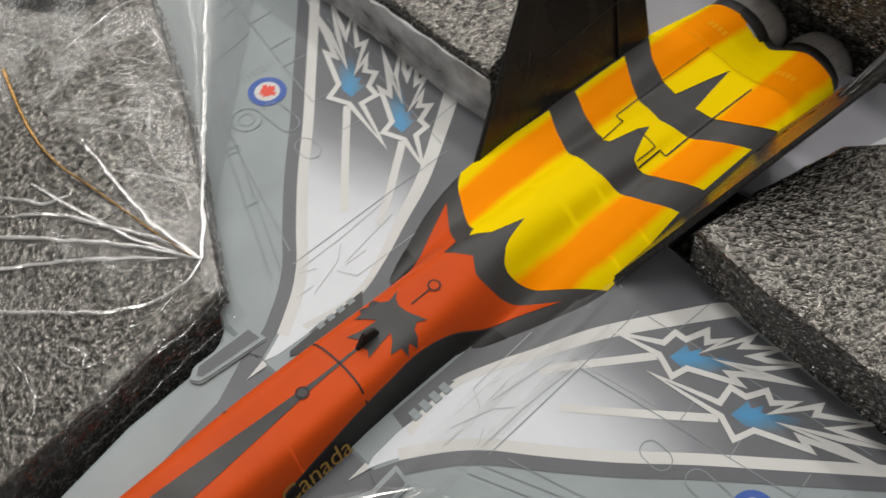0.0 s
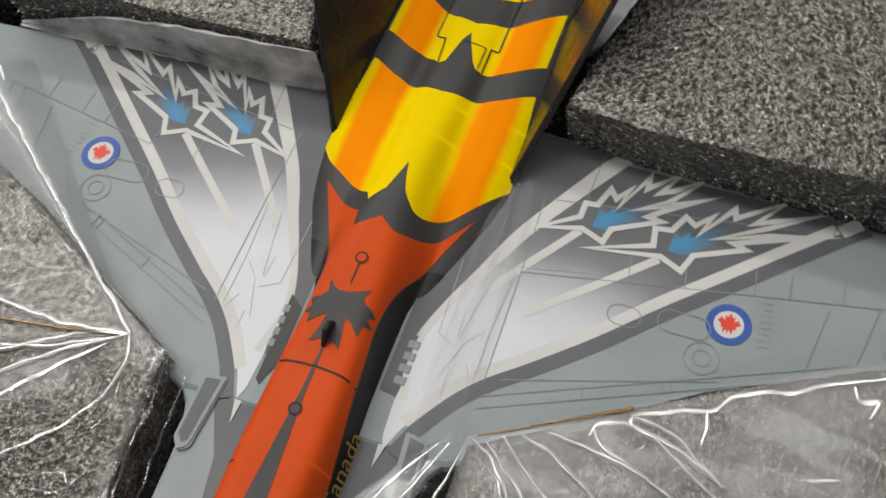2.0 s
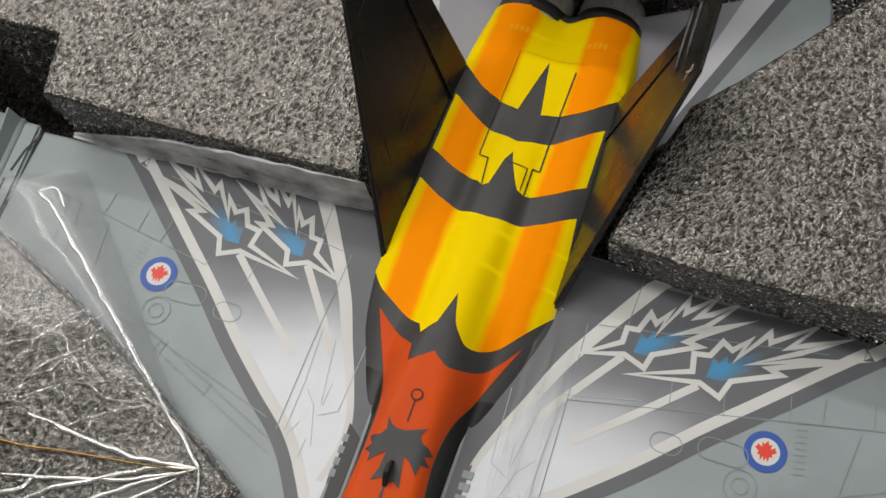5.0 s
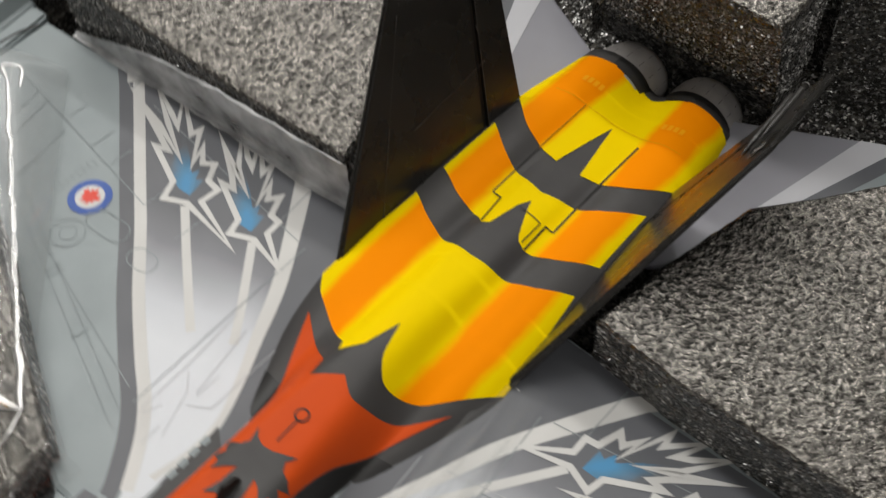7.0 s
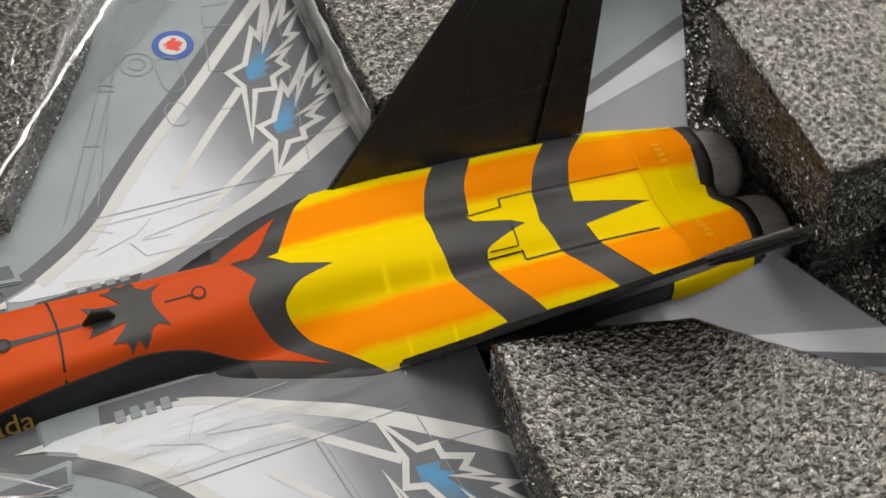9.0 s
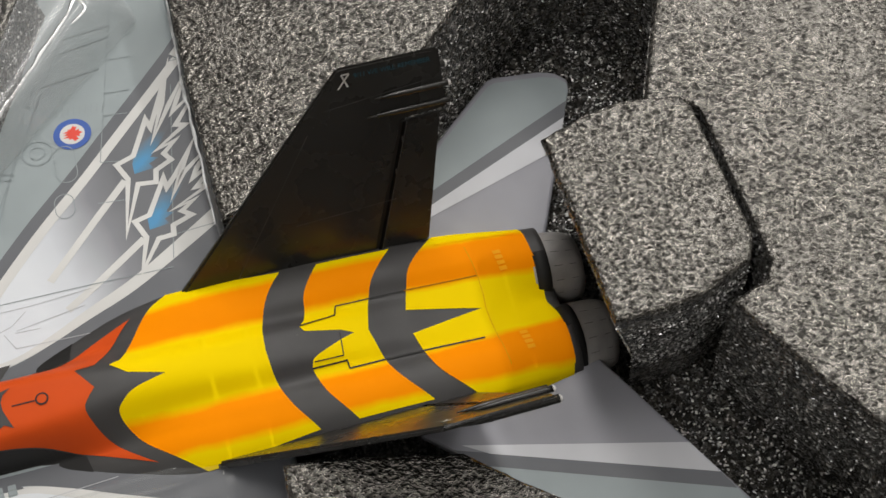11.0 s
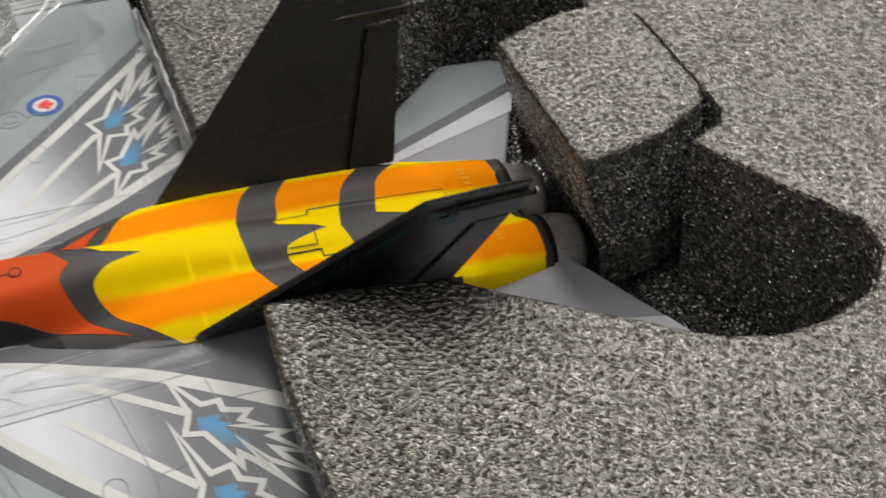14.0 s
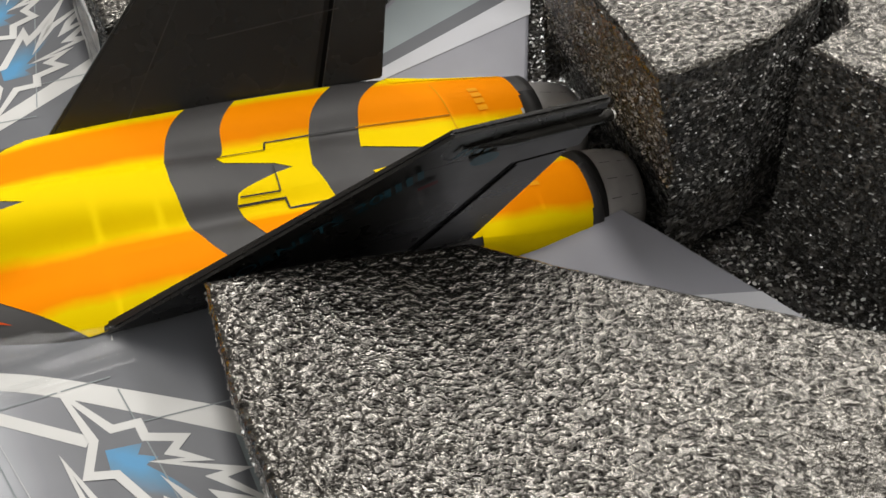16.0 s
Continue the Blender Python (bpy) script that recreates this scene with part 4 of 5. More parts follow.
def lex(s):
    def surf(x, y):
        return 1.6 + max(0, -45 - y) * 0.01
    ob = part("root_extension", plate(mirrored(LEX, s), surf, 1.8, 0.7), M_GREY, jet, "light grey leading-edge extension")
    skin("shade_panel", [mirrored([(7, -37.2), (13.6, -36.6), (9.8, -45), (7.6, -58)], s)], M_DARK, "dark grey painted wedge", 30, 0.06, surf, ob)
    skin("flash", [mirrored([(9.2, -34.2), (11.2, -34.2), (10.6, -36.4), (9.7, -40.3)], s)], M_WHITE, "off-white painted point", 30, 0.20, surf, ob)
    # raised fence with a dark inlay
    b = bmesh.new()
    add_poly(b, mirrored([(12.3, -34.6), (15.6, -35.2), (15.8, -44.2), (14.6, -45.8), (13.2, -45.0)], s))
    f = bmesh.ops.extrude_face_region(b, geom=b.faces[:])
    for v in f["geom"]:
        if isinstance(v, bmesh.types.BMVert):
            v.co.z += 0.8
    for v in b.verts:
        v.co.z += 1.4
    bmesh.ops.recalc_face_normals(b, faces=b.faces[:])
    bmesh.ops.bevel(b, geom=b.edges[:], offset=0.2, segments=2, affect="EDGES")
    fence = part("fence", b, M_GREY, ob, "raised grey fence")
    skin("fence_inlay", [mirrored([(13.1, -35.3), (15.1, -35.6), (15.3, -43.6), (14.4, -44.7), (13.8, -44.2)], s)], M_DARK, "dark grey inlay", 30, 0.05, lambda x, y: 2.2, fence)
    return ob


for _s in (-1, 1):
    wing(_s), lex(_s)


# ---- tail ----


def fin(s):
    """A canted fin with its rudder, tip bulges and markings."""
    cant = math.atan(0.46)

    def place(y, h, off):
        # h: height along the fin, off: distance outwards from its mid-plane
        y, h = (y + 0.5, h * 1.035) if s < 0 else (y, h)
        return (s * (12.85 + h * math.sin(cant) + off * math.cos(cant)), y, 1.35 - 0.4 * s + h * math.cos(cant) - off * math.sin(cant))

    def slab_of(pts, t0, t1):
        bm = bmesh.new()
        a = [bm.verts.new(place(y, h, t0 * (1 - 0.012 * h))) for y, h in pts]
        b = [bm.verts.new(place(y, h, t1 * (1 - 0.012 * h))) for y, h in pts]
        n = len(pts)
        for i in range(n):
            bm.faces.new((a[i], a[(i + 1) % n], b[(i + 1) % n], b[i]))
        bm.faces.new(a[::-1]), bm.faces.new(b)
        bmesh.ops.recalc_face_normals(bm, faces=bm.faces[:])
        return bm

    body = slab_of([(2.2, -0.6), (31.4, 30.6), (45.6, 30.6), (46.0, 21.4), (39.4, 21.0), (33.2, 1.0), (33.0, -0.6)], -0.55, 0.55)
    bmesh.ops.bevel(body, geom=body.edges[:], offset=0.3, segments=2, affect="EDGES")
    ob = part("fin", body, M_FIN, jet, "matt black canted fin")
    rud = slab_of([(33.7, 0.3), (39.9, 20.7), (45.0, 21.0), (41.1, 0.0)], -0.4, 0.4)
    bmesh.ops.bevel(rud, geom=rud.edges[:], offset=0.2, segments=2, affect="EDGES")
    rudder = part("rudder", rud, M_FIN, ob, "matt black rudder")
    spar = slab_of([(32.8, 0.2), (39.0, 20.6), (40.4, 20.6), (34.2, 0.2)], -0.25, 0.25)
    part("hinge_spar", spar, M_LINE2, ob, "black hinge spar")
    for k in range(4):
        h = 3 + 5 * k
        b = box(bmesh.new(), (-0.12, -0.12, -0.5), (0.12, 0.12, 0.5))
        for v in b.verts:
            v.co = Vector(place(33.6 + 0.305 * h + v.co.y, h + v.co.z, -0.42 + v.co.x))
        part("hinge", b, M_BLACK, rudder)
    # flat strips on both faces paint the slot's shade and its lit edge
    for off in (-0.62, 0.62):
        for tag, d0, d1, mat in (("hinge_slot_shade", -0.3, 0.22, M_SLOT), ("hinge_lip_light", 0.22, 0.36, M_BLACK)):
            b = bmesh.new()
            b.faces.new([b.verts.new(place(33.45 + d + 0.305 * h, h, off * (1 - 0.012 * h))) for d, h in ((d0, 0.4), (d1, 0.4), (d1, 20.6), (d0, 20.6))])
            part(tag, b, mat, ob, "black strip painted as the shade of the rudder slot" if mat is M_SLOT else "thin paler strip painted as the rudder's lit edge")
    # rod-like bulges near the tip
    for h, y0, off in ((27.6, 33, 0.5), (25.2, 36, -0.6), (22.6, 34.5, -0.6)):
        rows = []
        for i in range(10):
            y = y0 + (46.4 - y0) * i / 9
            r = (0.55 if off > 0 else 0.42) * min(1, 0.15 + i / 3)
            rows.append([place(y, h + r * math.sin(a), off + r * math.cos(a)) for a in (2 * math.pi * j / 10 for j in range(10))])
        bm = grid_mesh(rows, True)
        bm.verts.ensure_lookup_table()
        bm.faces.new([bm.verts[len(bm.verts) - 10 + i] for i in range(10)])
        bmesh.ops.recalc_face_normals(bm, faces=bm.faces[:])
        rod = part("tip_bulge", bm, M_FIN, ob, smooth=True)
        if h > 24:
            cap = grid_mesh([[place(46.4 + d, h + r * math.sin(a), off + r * math.cos(a)) for a in (2 * math.pi * j / 10 for j in range(10))] for d, r in ((0, 0.56), (0.35, 0.3))], True)
            cap.verts.ensure_lookup_table()
            cap.faces.new([cap.verts[10 + j] for j in range(10)])
            part("tip_lamp", cap, M_SILVER, rod, "white tail lamp")
    # thin engraved lines on both faces
    for (y0, h0), (y1, h1) in (((28.6, 25), (44, 26.4)), ((12, 1), (26, 22)), ((22, 8), (37, 8.6))):
        d = Vector((y1 - y0, h1 - h0)).normalized() * 0.07
        for off in (-0.6, 0.6):
            b = bmesh.new()
            b.faces.new([b.verts.new(place(y, h, off)) for y, h in ((y0 - d.y, h0 + d.x), (y0 + d.y, h0 - d.x), (y1 + d.y, h1 - d.x), (y1 - d.y, h1 + d.x))])
            part("panel_line", b, M_BLACK, ob)
    # white root fairing at the leading edge
    b = box(bmesh.new(), (s * 14.3 - 0.35, 2.2, 1.1), (s * 14.3 + 0.35, 4.6, 1.75))
    for v in b.verts:
        if v.co.y < 3:
            v.co.x = s * 14.3 + (v.co.x - s * 14.3) * 0.3
            v.co.z = 1.1 + (v.co.z - 1.1) * 0.3
    bmesh.ops.bevel(b, geom=b.edges[:], offset=0.06, segments=2, affect="EDGES")
    if s > 0:
        part("root_fairing", b, M_SILVER, ob, "bare metal root fairing")
    return ob, place


def lettering(name, text, size, material, parent, place, stretch=1.0):
    """Flat letters laid out by place(u, v) in millimetres."""
    data = bpy.data.curves.new(name, "FONT")
    data.body, data.size, data.align_x, data.align_y = text, size, "CENTER", "CENTER"
    tmp = new(name, data)
    me = bpy.data.meshes.new_from_object(tmp.evaluated_get(bpy.context.evaluated_depsgraph_get()))
    bpy.data.objects.remove(tmp)
    bpy.data.curves.remove(data)
    for v in me.vertices:
        v.co = Vector(place(v.co.x * stretch, v.co.y)) * MM
    me.name = name
    me.materials.append(material.m)
    ob = new(name, me)
    ob.parent = parent
    return ob


fin_left, place_left = fin(-1)
fin_right, place_right = fin(1)
lettering("lettering", "9/11 WE WILL REMEMBER", 0.95, M_TEAL, fin_left, lambda u, v: place_left(38.9 + u, 29.3 + v, -0.62))
lettering("lettering", "HORNETS 20", 3.1, M_TEAL, fin_right, lambda u, v: place_right(20.6 + u * 0.72 - v * 0.2, 14.4 + v * 0.9 + u * 0.74, 0.62), 1.05)
_b = bmesh.new()
for _k in range(4):
    _b.faces.new([_b.verts.new(place_right(y, h, 0.62)) for y, h in ((32.2 + _k * 0.9, 26.4), (32.7 + _k * 0.9, 26.4), (33.3 + _k * 0.9, 27.9), (32.8 + _k * 0.9, 27.9))])
part("lettering_bars", _b, M_TEAL, fin_right)
_b = bmesh.new()
for _k in range(4):
    _b.faces.new([_b.verts.new(place_right(y, h, 0.62)) for y, h in ((27.6 + _k * 0.8, 20.6 + _k * 0.8), (28.1 + _k * 0.8, 20.9 + _k * 0.8), (27.6 + _k * 0.8, 22.9 + _k * 0.8), (27.1 + _k * 0.8, 22.6 + _k * 0.8))])
part("lettering_bars", _b, M_TEAL, fin_right)
_b = bmesh.new()
_b.faces.new([_b.verts.new(place_right(y, h, 0.62)) for y, h in ((30.6, 20.4), (32.2, 21.4), (32.0, 22.2), (30.4, 21.2))])
part("red_mark", _b, M_DIM, fin_right, "small dim red mark")
_b = bmesh.new()
_b.faces.new([_b.verts.new(place_right(35.6 + 1.3 * math.cos(a), 24.6 + 1.3 * math.sin(a), 0.62)) for a in (2 * math.pi * k / 20 for k in range(20))])
part("round_emblem", _b, M_TEAL, fin_right, "dim teal round emblem")
for _f, _pl in ((fin_left, place_left), (fin_right, place_right)):
    _b = bmesh.new()
    for (_y0, _h0), (_y1, _h1) in (((31.2, 26.9), (33.0, 28.9)), ((32.6, 27.0), (31.9, 28.9)), ((31.9, 28.9), (32.9, 28.9))):
        _d = Vector((_y1 - _y0, _h1 - _h0)).normalized() * 0.11
        _up = 0.9 if _f is fin_left else 0.0
        _b.faces.new([_b.verts.new(_pl(y, h + _up, -0.62)) for y, h in ((_y0 - _d.y, _h0 + _d.x), (_y0 + _d.y, _h0 - _d.x), (_y1 + _d.y, _h1 - _d.x), (_y1 - _d.y, _h1 + _d.x))])
    part("ribbon_mark", _b, M_SILVER, _f, "small white ribbon mark")
lettering("lettering", "Canada", 3.8, M_GOLD, fuselage, lambda u, v: (6.85 - v * 0.42 + 0.16, -42.6 + u, 3.5 + v * 0.9), 0.95)

STAB = [(10, 31), (15.5, 32.5), (33.2, 51.0), (41.6, 61.4), (42.1, 63), (41.2, 72.4), (40.2, 75.2), (38.4, 77.0), (36.6, 76.6), (11.9, 62.0), (10, 61)]


def stab(s):
    def surf(x, y):
        return -4.0 + 0.8 * s
    def fit(pts, inset=0.0):
        return mirrored([(x - inset + (0.5 * min(1, max(0, x - 20) / 15) if s < 0 else 0.0), y - (1.0 if s < 0 else 0.0) - max(0, y - 60) * 0.13) for x, y in pts], s)

    ob = part("tailplane", plate(fit(STAB), surf, 1.5, 0.5), M_LAV, jet, "grey tailplane with a white stripe")
    skin("tip_panel", [fit([(21.5, 39.2), (33.2, 51.4), (41.2, 61.6), (41.6, 63), (40.7, 72), (39.8, 74.9), (38.3, 76.5), (36.8, 76.1), (34.2, 74.6), (22.0, 47.3)], 0.8 if s < 0 else 0.0)], M_GREY, "light grey outer panel", 30, 0.05, surf, ob)
    skin("stripe_dark", [fit([(18.5, 36), (21.8, 39.3), (35.0, 75.0), (31.8, 73.3)], 0.8 if s < 0 else 0.0)], M_DARK, "dark grey stripe", 30, 0.07, surf, ob)
    skin("stripe_white", [fit([(18.2, 37.5), (20.5, 41), (32.1, 73.4), (26.8, 70.4)], 0.8 if s < 0 else 0.0)], M_STRIPE, "pale lilac-white stripe", 30, 0.09, surf, ob)
    return ob


for _s in (-1, 1):
    stab(_s)


# ---- clear film ----
def crease(x0, y0, angle, length, height, width, seed):
    """A bent fold: its line's points, height and width."""
    rnd, pts, a = random.Random(seed), [], angle
    x, y, n = x0, y0, 10
    for i in range(n + 1):
        pts.append((x, y))
        a += rnd.uniform(-0.16, 0.16)
        x, y = x + math.cos(a) * length / n, y + math.sin(a) * length / n
    return curve_through(pts, 4), height, width


def crease_height(px, py, creases):
    """Summed height of rounded folds over arrays of places."""
    out = np.zeros_like(px)
    for pts, height, width in creases:
        best, along = np.full_like(px, 1e9), np.zeros_like(px)
        n = len(pts) - 1
        for i, ((ax, ay), (bx, by)) in enumerate(zip(pts, pts[1:])):
            dx, dy = bx - ax, by - ay
            t = np.clip(((px - ax) * dx + (py - ay) * dy) / (dx * dx + dy * dy), 0, 1)
            d = np.hypot(px - ax - t * dx, py - ay - t * dy)
            along = np.where(d < best, (i + t) / n, along)
            best = np.minimum(best, d)
        fade = np.clip(np.minimum(along * 6 + 0.3, (1 - along) * 3), 0, 1)
        out += height * fade * np.exp(-(best / (width * (0.55 + 0.9 * along))) ** 2)
    return out


def film(name, xs, ys, zs, material, label):
    rows = [list(zip(a, b, c)) for a, b, c in zip(xs.tolist(), ys.tolist(), zs.tolist())]
    bm = grid_mesh(rows)
    bmesh.ops.recalc_face_normals(bm, faces=bm.faces[:])
    return tagged(part(name, bm, material, smooth=True), label=label, category="plastic film", group="plastic film sheets")


def waves(xs, ys, scale, seed):
    return np.array([[noise.noise((x * scale, y * scale, seed)) for x, y in zip(a, b)] for a, b in zip(xs.tolist(), ys.tolist())])


def film_rise(x, y, seed):
    """Height of the loose film over the foam's top."""
    return 0.5 + 0.45 * noise.noise((x * 0.045, y * 0.045, seed)) + 0.2 * noise.noise((x * 0.16, y * 0.16, seed + 4))


def rim_y(x):
    return -34.2 + (x - 20.3) * 0.53


def front_film(s, seed, apron, ridge, x_end):
    """Film over the front foam; its free edge comes down on the wing over a tent-like ridge."""
    us = np.linspace(0, 1, 170)
    vs = np.concatenate([np.linspace(-1, 0, 46), np.linspace(0.3, 74, 150)])
    u, v = np.meshgrid(us, vs, indexing="ij")
    x = 20.3 + (x_end - 20.3) * u
    reach = apron[0] + apron[1] * np.clip(x - 34.1, 0, 60) * np.clip((80 - x) / 14, 0, 1)
    w = np.clip(-v, 0, 1)
    wob = 0.06 * waves(x, v * 3, 0.12, seed + 7)
    y = rim_y(x) + 0.4 - np.where(v < 0, v * reach, v)
    low = -(x - 46.5) * 0.0515 - 0.1357 * y + 0.3
    crest = TOP + ridge[0] - ridge[1] * (x - 25)
    k = np.sin(np.clip((w + wob * (w > 0)) / 0.55, 0, 1) * np.pi / 2)
    m = 1 - np.cos(np.clip((w + wob * (w > 0) - 0.55) / 0.45, 0, 1) * np.pi / 2)
    rise = np.array([[film_rise(a, b, seed) for a, b in zip(p, q)] for p, q in zip(x.tolist(), y.tolist())])
    z = np.where(w <= 0, TOP + rise, (TOP + rise) * (1 - k) + crest * k)
    z = z * (1 - m) + low * m
    sheet = film("film_sheet", s * x, y, np.maximum(z, np.where(w > 0, low, TOP + 0.06)), M_FILM if s < 0 else M_MILK, "crinkled clear plastic film wrapped over the front foam")
    if s < 0:
        # the part that leans on the wing is stretched and cloudy
        sheet.data.materials.append(M_CLOUDY.m)
        for p in sheet.data.polygons:
            c = p.center / MM
            p.material_index = int(c.y > rim_y(-c.x) + 0.5)
    return sheet


def ridge_part(parent, pts, radius, material, label, name="crease", ends=0.25):
    """A sharp pinched fold standing on the film: a narrow rounded tent along a line."""
    line = curve_through(pts, 10)
    n, rows = len(line), []
    for k, q in enumerate(line):
        a, b = Vector(line[max(0, k - 1)]), Vector(line[min(n - 1, k + 1)])
        side = Vector((-(b - a).y, (b - a).x, 0)).normalized()
        t = k / (n - 1)
        r = radius * (ends + (1 - ends) * math.sin(math.pi * min(1, max(0, t)) ** 0.8) ** 0.6) * (0.85 + 0.5 * noise.noise((q[0] * 0.5, q[1] * 0.5, 3.0)))
        sway = side * 0.35 * noise.noise((q[0] * 0.35, q[1] * 0.35, 8.0)) * min(1, 4 * t, 4 * (1 - t))
        rows.append([tuple(Vector(q) + sway + side * r * c + Vector((0, 0, r * h))) for c, h in ((-1.6, -0.2), (-0.95, 0.1), (-0.5, 0.42), (0, 0.58), (0.5, 0.42), (0.95, 0.1), (1.6, -0.2))])
    return part(name, grid_mesh(rows), material, parent, label, smooth=True)


def creases_on(sheet, s, seed, some, radius, material=M_CREASE):
    """Pinched folds along bent lines over the foam."""
    for k, pts in enumerate(some):
        ridge_part(sheet, [(s * x, y, TOP + film_rise(x, y, seed) - 0.02) for x, y in pts], radius * (0.75 + 0.5 * ((k * 37) % 10) / 10), material, "pinched fold drawn along a highlight of the film")


def squiggle(x0, y0, angle, length, seed, bend=0.9):
    """A short wandering fold, shaped to stand for a lamp's reflection in the film."""
    rnd, pts, a = random.Random(seed), [(x0, y0)], angle
    for _ in range(7):
        a += rnd.uniform(-bend, bend)
        x0, y0 = x0 + math.cos(a) * length / 7, y0 + math.sin(a) * length / 7
        pts.append((x0, y0))
    return pts


# port sheet: long folds fan out of a knot on the foam's rim
film_left = front_film(-1, 1.0, (0.6, 0.496), (1.0, 0.085), 88.3)
KNOT = (26.0, -33.0)
creases_on(film_left, -1, 1.0, [
    [KNOT, (24.9, -36.6), (25.8, -40.8), (28.9, -46.0), (40.2, -56.6), (50, -65)],
    [KNOT, (33.8, -35.5), (40.5, -39.2), (46.8, -42.5), (52.5, -48.2)],
    [KNOT, (35.3, -38.6), (42.5, -44.0), (49.7, -50.0), (56, -56)],
    [(28.5, -35.2), (38.0, -44.0), (46.2, -53.6), (52, -62)],
    [KNOT, (35.0, -34.2), (42.5, -33.9), (48.0, -33.4), (53.0, -33.0)],
    [(29.0, -34.6), (35.1, -37.3), (44.0, -39.8), (53.5, -42.0)],
    [(55.2, -46.4), (49.5, -42.5), (47.9, -39.2)]], 0.21)
# reflection loops of the lamps, modelled as thin glossy folds
creases_on(film_left, -1, 1.0, [
    [(36.9, -27.0), (42.3, -29.9), (47.9, -33.7)],
    [(37.3, -26.7), (42.5, -27.7), (45.7, -26.7), (49.4, -27.5), (55.2, -31.3)],
    [(67.5, -29.7), (65.4, -25.9), (58.4, -23.8), (52.0, -18.1)],
    [(48.7, -21.8), (53.5, -25.4), (56.4, -30.5)],
    [(79.4, -29.7), (74.4, -26.8), (67.9, -26.7)],
    [(69.1, -26.4), (69.4, -15.5), (68.4, -11.8)],
    [(66.2, -33.2), (61.2, -33.1), (59.6, -31.8)]], 0.17, M_SLICK)
# smaller reflection squiggles, likewise given shape as folds
creases_on(film_left, -1, 1.0, [
    [(63.2, -15.8), (63.6, -13.3), (59.8, -14.2), (59.5, -16.0), (62.6, -16.2)],
    [(30.7, -54.1), (27.0, -52.2), (25.3, -53.4), (23.7, -50.9)],
    [(31.0, -55.6), (27.4, -55.0), (24.6, -53.2)],
    [(35.1, -59.3), (27.0, -60.3), (24.4, -63.1), (27.8, -65.2)],
    [(24.6, -39.2), (24.2, -43.4), (25.6, -46.0)]] + [squiggle(51 + 2.4 * (k % 6) - 0.6 * (k // 6), -19.5 - 2.0 * (k // 6) - 1.2 * (k % 3), radians(150 + 55 * (k % 5)), 5 + 2 * (k % 3), 60 + k) for k in range(8)]
    + [squiggle(58 - 2.0 * k, -31.5 - 0.5 * k, radians(200 - 30 * (k % 2)), 4.0, 90 + k) for k in range(3)]
    + [squiggle(33 + 1.75 * k, rim_y(33 + 1.75 * k) - 2.0 - 2.7 * (k * 5 % 4), radians(40 + 97 * k), 5.0 + (k % 4), 130 + k, 1.25) for k in range(0, 14, 2)], 0.14, M_SLICK)
ridge_part(film_left, [(-x, -33.0 + 0.803 * (x - 26.0), TOP + min(0.75, 1.05 - 0.085 * (x - 25))) for x in (26.0, 28, 32, 38, 44, 50, 56, 61, 64.5)], 0.3, M_SOFT, "bright ridge of the film over the wing's edge", ends=0.6)
ridge_part(film_left, [(-64.5, -2.0, 7.4), (-67.5, -0.6, 7.0), (-65.2, 0.6, 6.8), (-62.4, -1.8, 7.2)], 0.25, M_SOFT, "pinched fold drawn along a highlight of the film")

# starboard sheet: folds sweep forward from the foam's rim
film_right = front_film(1, 2.0, (1.2, 0.0), (0.1, 0.03), 73.4)
creases_on(film_right, 1, 2.0, [
    [(38.6, -24.8), (42, -23.4), (47.3, -21.4), (50.5, -18.6), (55.3, -16.8), (60.6, -14.2), (71.3, -9.7)],
    [(21.1, -33.2), (23.9, -34.9), (26.9, -38.6), (30, -46)],
    [(22.8, -33.0), (25.8, -35.6), (29.2, -38.8), (32.6, -46)],
    [(24.6, -31.8), (29.5, -36.0), (35.7, -40.6), (40.3, -46)],
    [(26.7, -31.0), (31, -32.4), (35.2, -34.8), (44.5, -41.0), (50, -47)],
    [(29.6, -29.8), (35, -30.4), (41.1, -31.6), (51.2, -36.0), (57.4, -40.1)],
    [(34.3, -28.8), (35.4, -26.8), (39.9, -26.2), (46.5, -29.6), (54, -34.4), (62, -40)],
    [(34.5, -27.6), (36.4, -29.8), (39.4, -30.6)],
    [(38.8, -24.9), (39.4, -26.2), (46.2, -27.9), (50.7, -30.2)],
    [(39.0, -25.0), (44.2, -26.0), (50.9, -30.3)],
    [(47.0, -21.8), (47.4, -23.4), (47.2, -26.0)]], 0.25)
creases_on(film_right, 1, 2.0, [
    [(59.2, -26.6), (61.2, -26.2), (63.1, -25.4)], [(62.6, -14.0), (63.4, -15.6), (65.6, -15.0), (65.0, -17.4)], [(66.4, -13.6), (68.2, -13.4), (69.4, -11.0)],
    [(25.4, -36.4), (26.2, -38.8), (27.6, -39.6)], [(29.4, -38.2), (31.4, -38.0), (31.0, -39.6), (29.2, -38.8)], [(51.6, -35.0), (53.6, -35.6), (55.8, -38.2)]], 0.16)

M_GILT = Mat("gilt_tear_strip", (0.27, 0.16, 0.055), 0.25, 0.85)
M_GILT.bump(M_GILT.noise(500, 3), 0.0003, 0.6)


def tear_strip(parent, pts, width):
    """A narrow gilt strip caught in a fold of the film."""
    rows = []
    line = curve_through(pts, 8)
    for k, ((x, y, z), (x2, y2, z2)) in enumerate(zip(line, line[1:])):
        d = Vector((x2 - x, y2 - y, 0)).normalized() * width / 2 * (0.35 + 0.65 * k / len(line))
        rows.append([(x - d.y, y + d.x, z), (x, y, z + 0.25), (x + d.y, y - d.x, z)])
    part("tear_strip", grid_mesh(rows), M_GILT, parent, "narrow gilt tear strip", smooth=True)


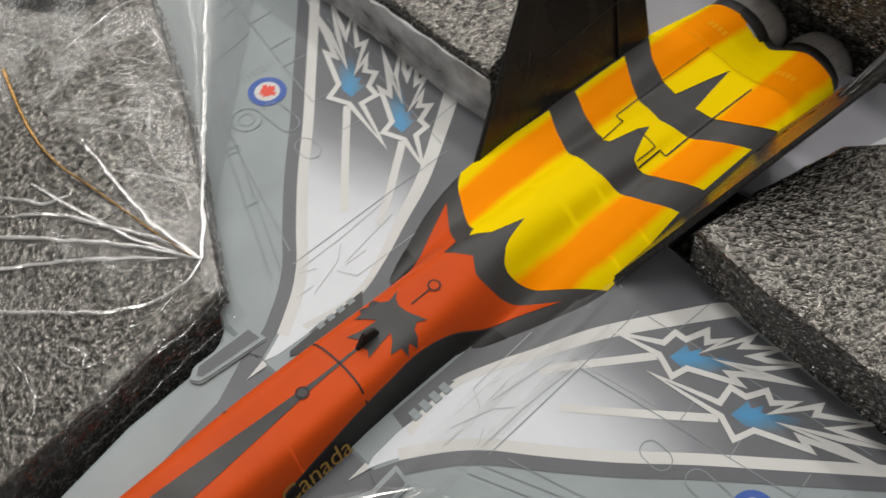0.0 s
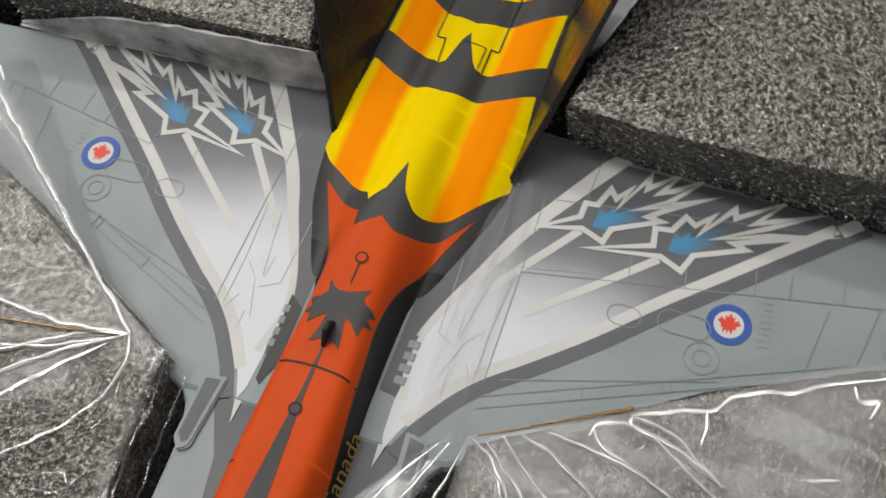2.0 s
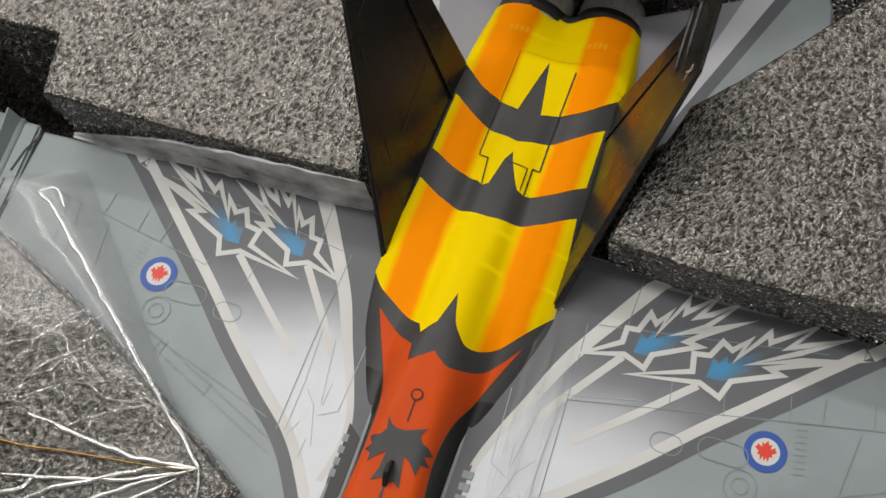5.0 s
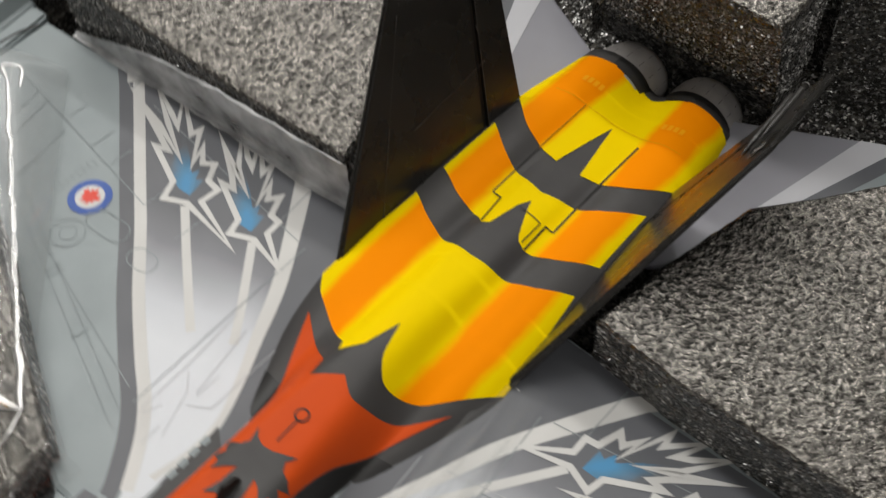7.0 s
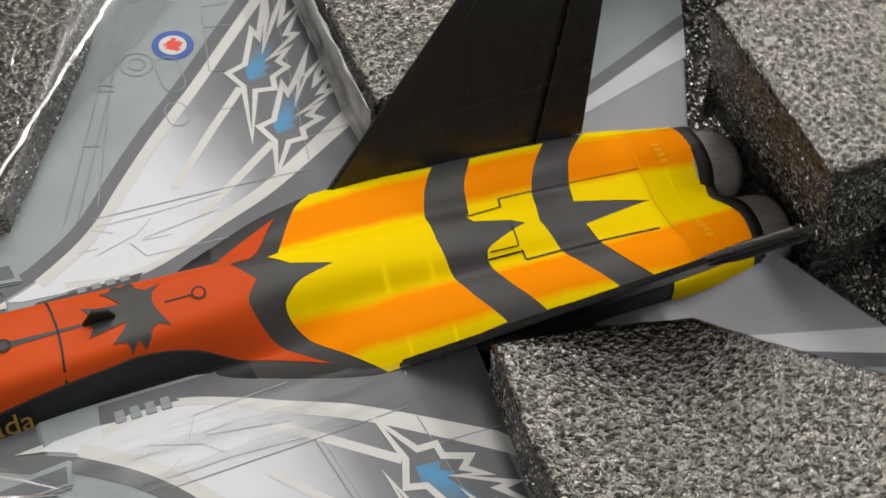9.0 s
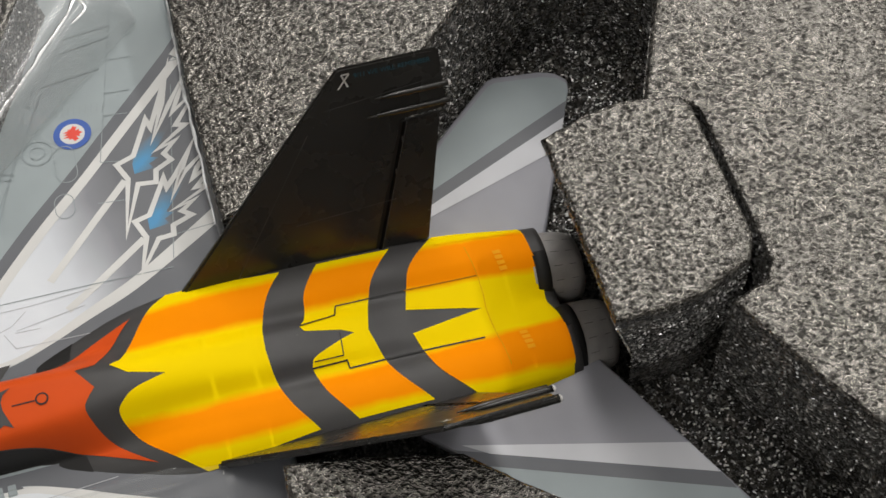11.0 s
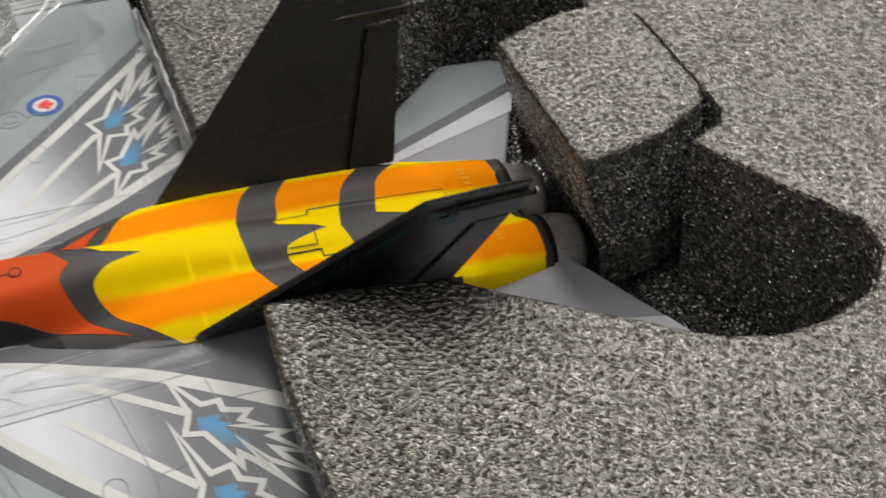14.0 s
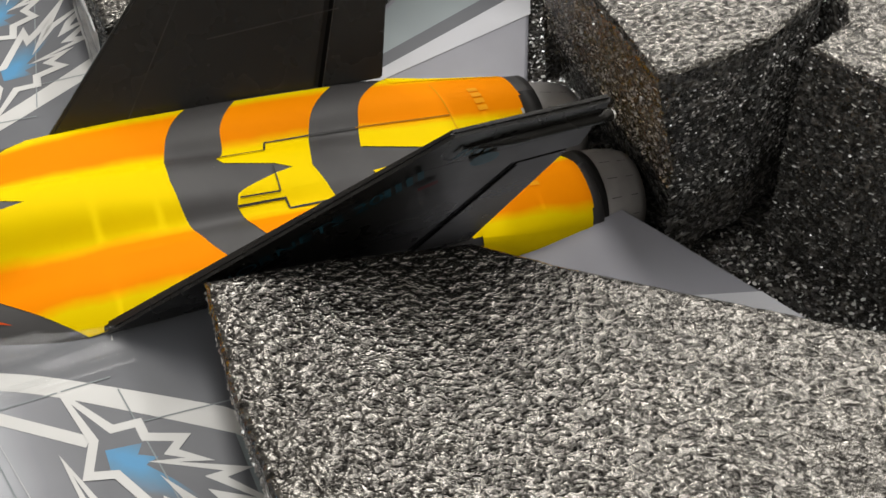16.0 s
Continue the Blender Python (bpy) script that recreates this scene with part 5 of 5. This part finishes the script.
tear_strip(film_right, [(21.6, -32.6, 10.1), (24.6, -31.2, 10.2), (30.8, -28.0, 10.3), (35.5, -25.6, 10.4), (39, -23.8, 10.3)], 0.5)
tear_strip(film_left, [(-27.0, -33.7, 10.6), (-34, -34.9, 10.6), (-45.2, -36.4, 10.6), (-52.7, -37.5, 10.6), (-58.6, -37.3, 10.6), (-65.2, -35.8, 10.6), (-74, -33, 10.6)], 0.6)


def inner_fold(s, seed):
    """Film that hangs from the foam's inner rim beside the nose."""
    ts, ws = np.linspace(0, 1, 110), np.linspace(0, 1, 60)
    t, w = np.meshgrid(ts, ws, indexing="ij")
    y = -33.5 - 46 * t
    if s < 0:
        x = 21.5 - (5.0 + 1.2 * t) * w
        z = TOP + 0.5 - 5.5 * w * w
    else:
        x = 21.5 - 12.6 * w * np.clip(0.12 + 3.2 * t, 0, 1) ** 0.7
        z = TOP + 0.6 + 1.3 * np.sin(w * 3.0) + 0.9 * w
    z += 1.2 * waves(x, y * 0.5, 0.2, seed) * np.sin(np.pi * np.clip(w * 1.2, 0, 1))
    z += crease_height(x, y, [crease(20.5, -34.5 - 5 * k, radians(-150 + 14 * (k % 4)), 9, 0.7, 0.5, seed * 10 + k) for k in range(7)])
    fold = film("film_fold", s * x, y, z, M_THIN, "clear film fold hanging beside the nose")
    for row in (12, 30, 47) if s > 0 else (20, 44):
        ridge_part(fold, [(s * x[k][row + (k // 9) % 3], y[k][row], z[k][row] + 0.12) for k in range(4, 70, 9)], 0.14, M_CREASE if s > 0 else M_SLICK, "pinched fold drawn along a highlight of the film")


inner_fold(-1, 11)
inner_fold(1, 12)


def trailing_strip():
    """Film that lies on the wing's rear edge and climbs the foam's cut wall behind it."""
    u, v = np.meshgrid(np.linspace(0, 1, 160), np.linspace(0, 1, 34), indexing="ij")
    x = -17.6 - 54.0 * u
    foot = -(np.abs(x) - 46.5) * 0.0515 - 0.1357 * 13.2 + 0.35
    crest = np.interp(-x, (17.6, 22, 32, 42, 53, 67, 72), (9.6, 9.3, 8.5, 7.6, 5.6, -0.6, -2.6))
    climb = np.clip((v - 0.22) / 0.78, 0, 1)
    y = 12.3 - 0.3 * np.sin(u * 9) * (1 - v) + 0.75 * np.minimum(1, v / 0.3) - 0.35 * np.sin(climb * np.pi)
    z = foot + (np.maximum(crest - foot, 0.05)) * climb**0.9 + 0.2 * waves(x, v * 14, 0.12, 5.0)
    strip = film("film_strip", x, y, z, M_HAZE, "hazy film strip climbing from the wing to the foam's rim")
    for row, mat in ((0, M_HAZE), (14, M_THIN), (33, M_HAZE)):
        ridge_part(strip, [(x[k][row], y[k][row] - 0.15, z[k][row]) for k in range(2, 150, 12)], 0.16, mat, "soft folded edge")


trailing_strip()


def root_flap():
    """A thin film lying loosely on the wing root beside the spine."""
    a, b = np.meshgrid(np.linspace(0, 1, 130), np.linspace(0, 1, 60), indexing="ij")
    y = 6 - 42 * a
    x = 11.8 + 6.2 * b + 1.2 * a
    z = -(x - 46.5) * 0.0515 - 0.1357 * y + 0.6 + 0.4 * a
    z += 0.8 * np.exp(-(((b - 0.35 - 0.1 * np.sin(5 * a)) / 0.08) ** 2)) + 0.5 * np.exp(-(((b - 0.85) / 0.06) ** 2)) + 0.15 * waves(x, y, 0.2, 9.0)
    flap = film("film_flap", x, y, z, M_FAINT, "thin clear film flap lying on the wing root")
    for bx, mat in ((12.3, M_FAINT), (14.6, M_FAINT), (17.6, M_FAINT)):
        ridge_part(flap, [(bx + 0.03 * k * k * 0.2, -1.0 - 4.6 * k, -(bx - 46.5) * 0.0515 - 0.1357 * (-1.0 - 4.6 * k) + 1.0) for k in range(7)], 0.42, mat, "soft fold of the film")


M_FAINT = film_material("faint_film", 0.035, 0.1, 0.002, 0.05)
root_flap()
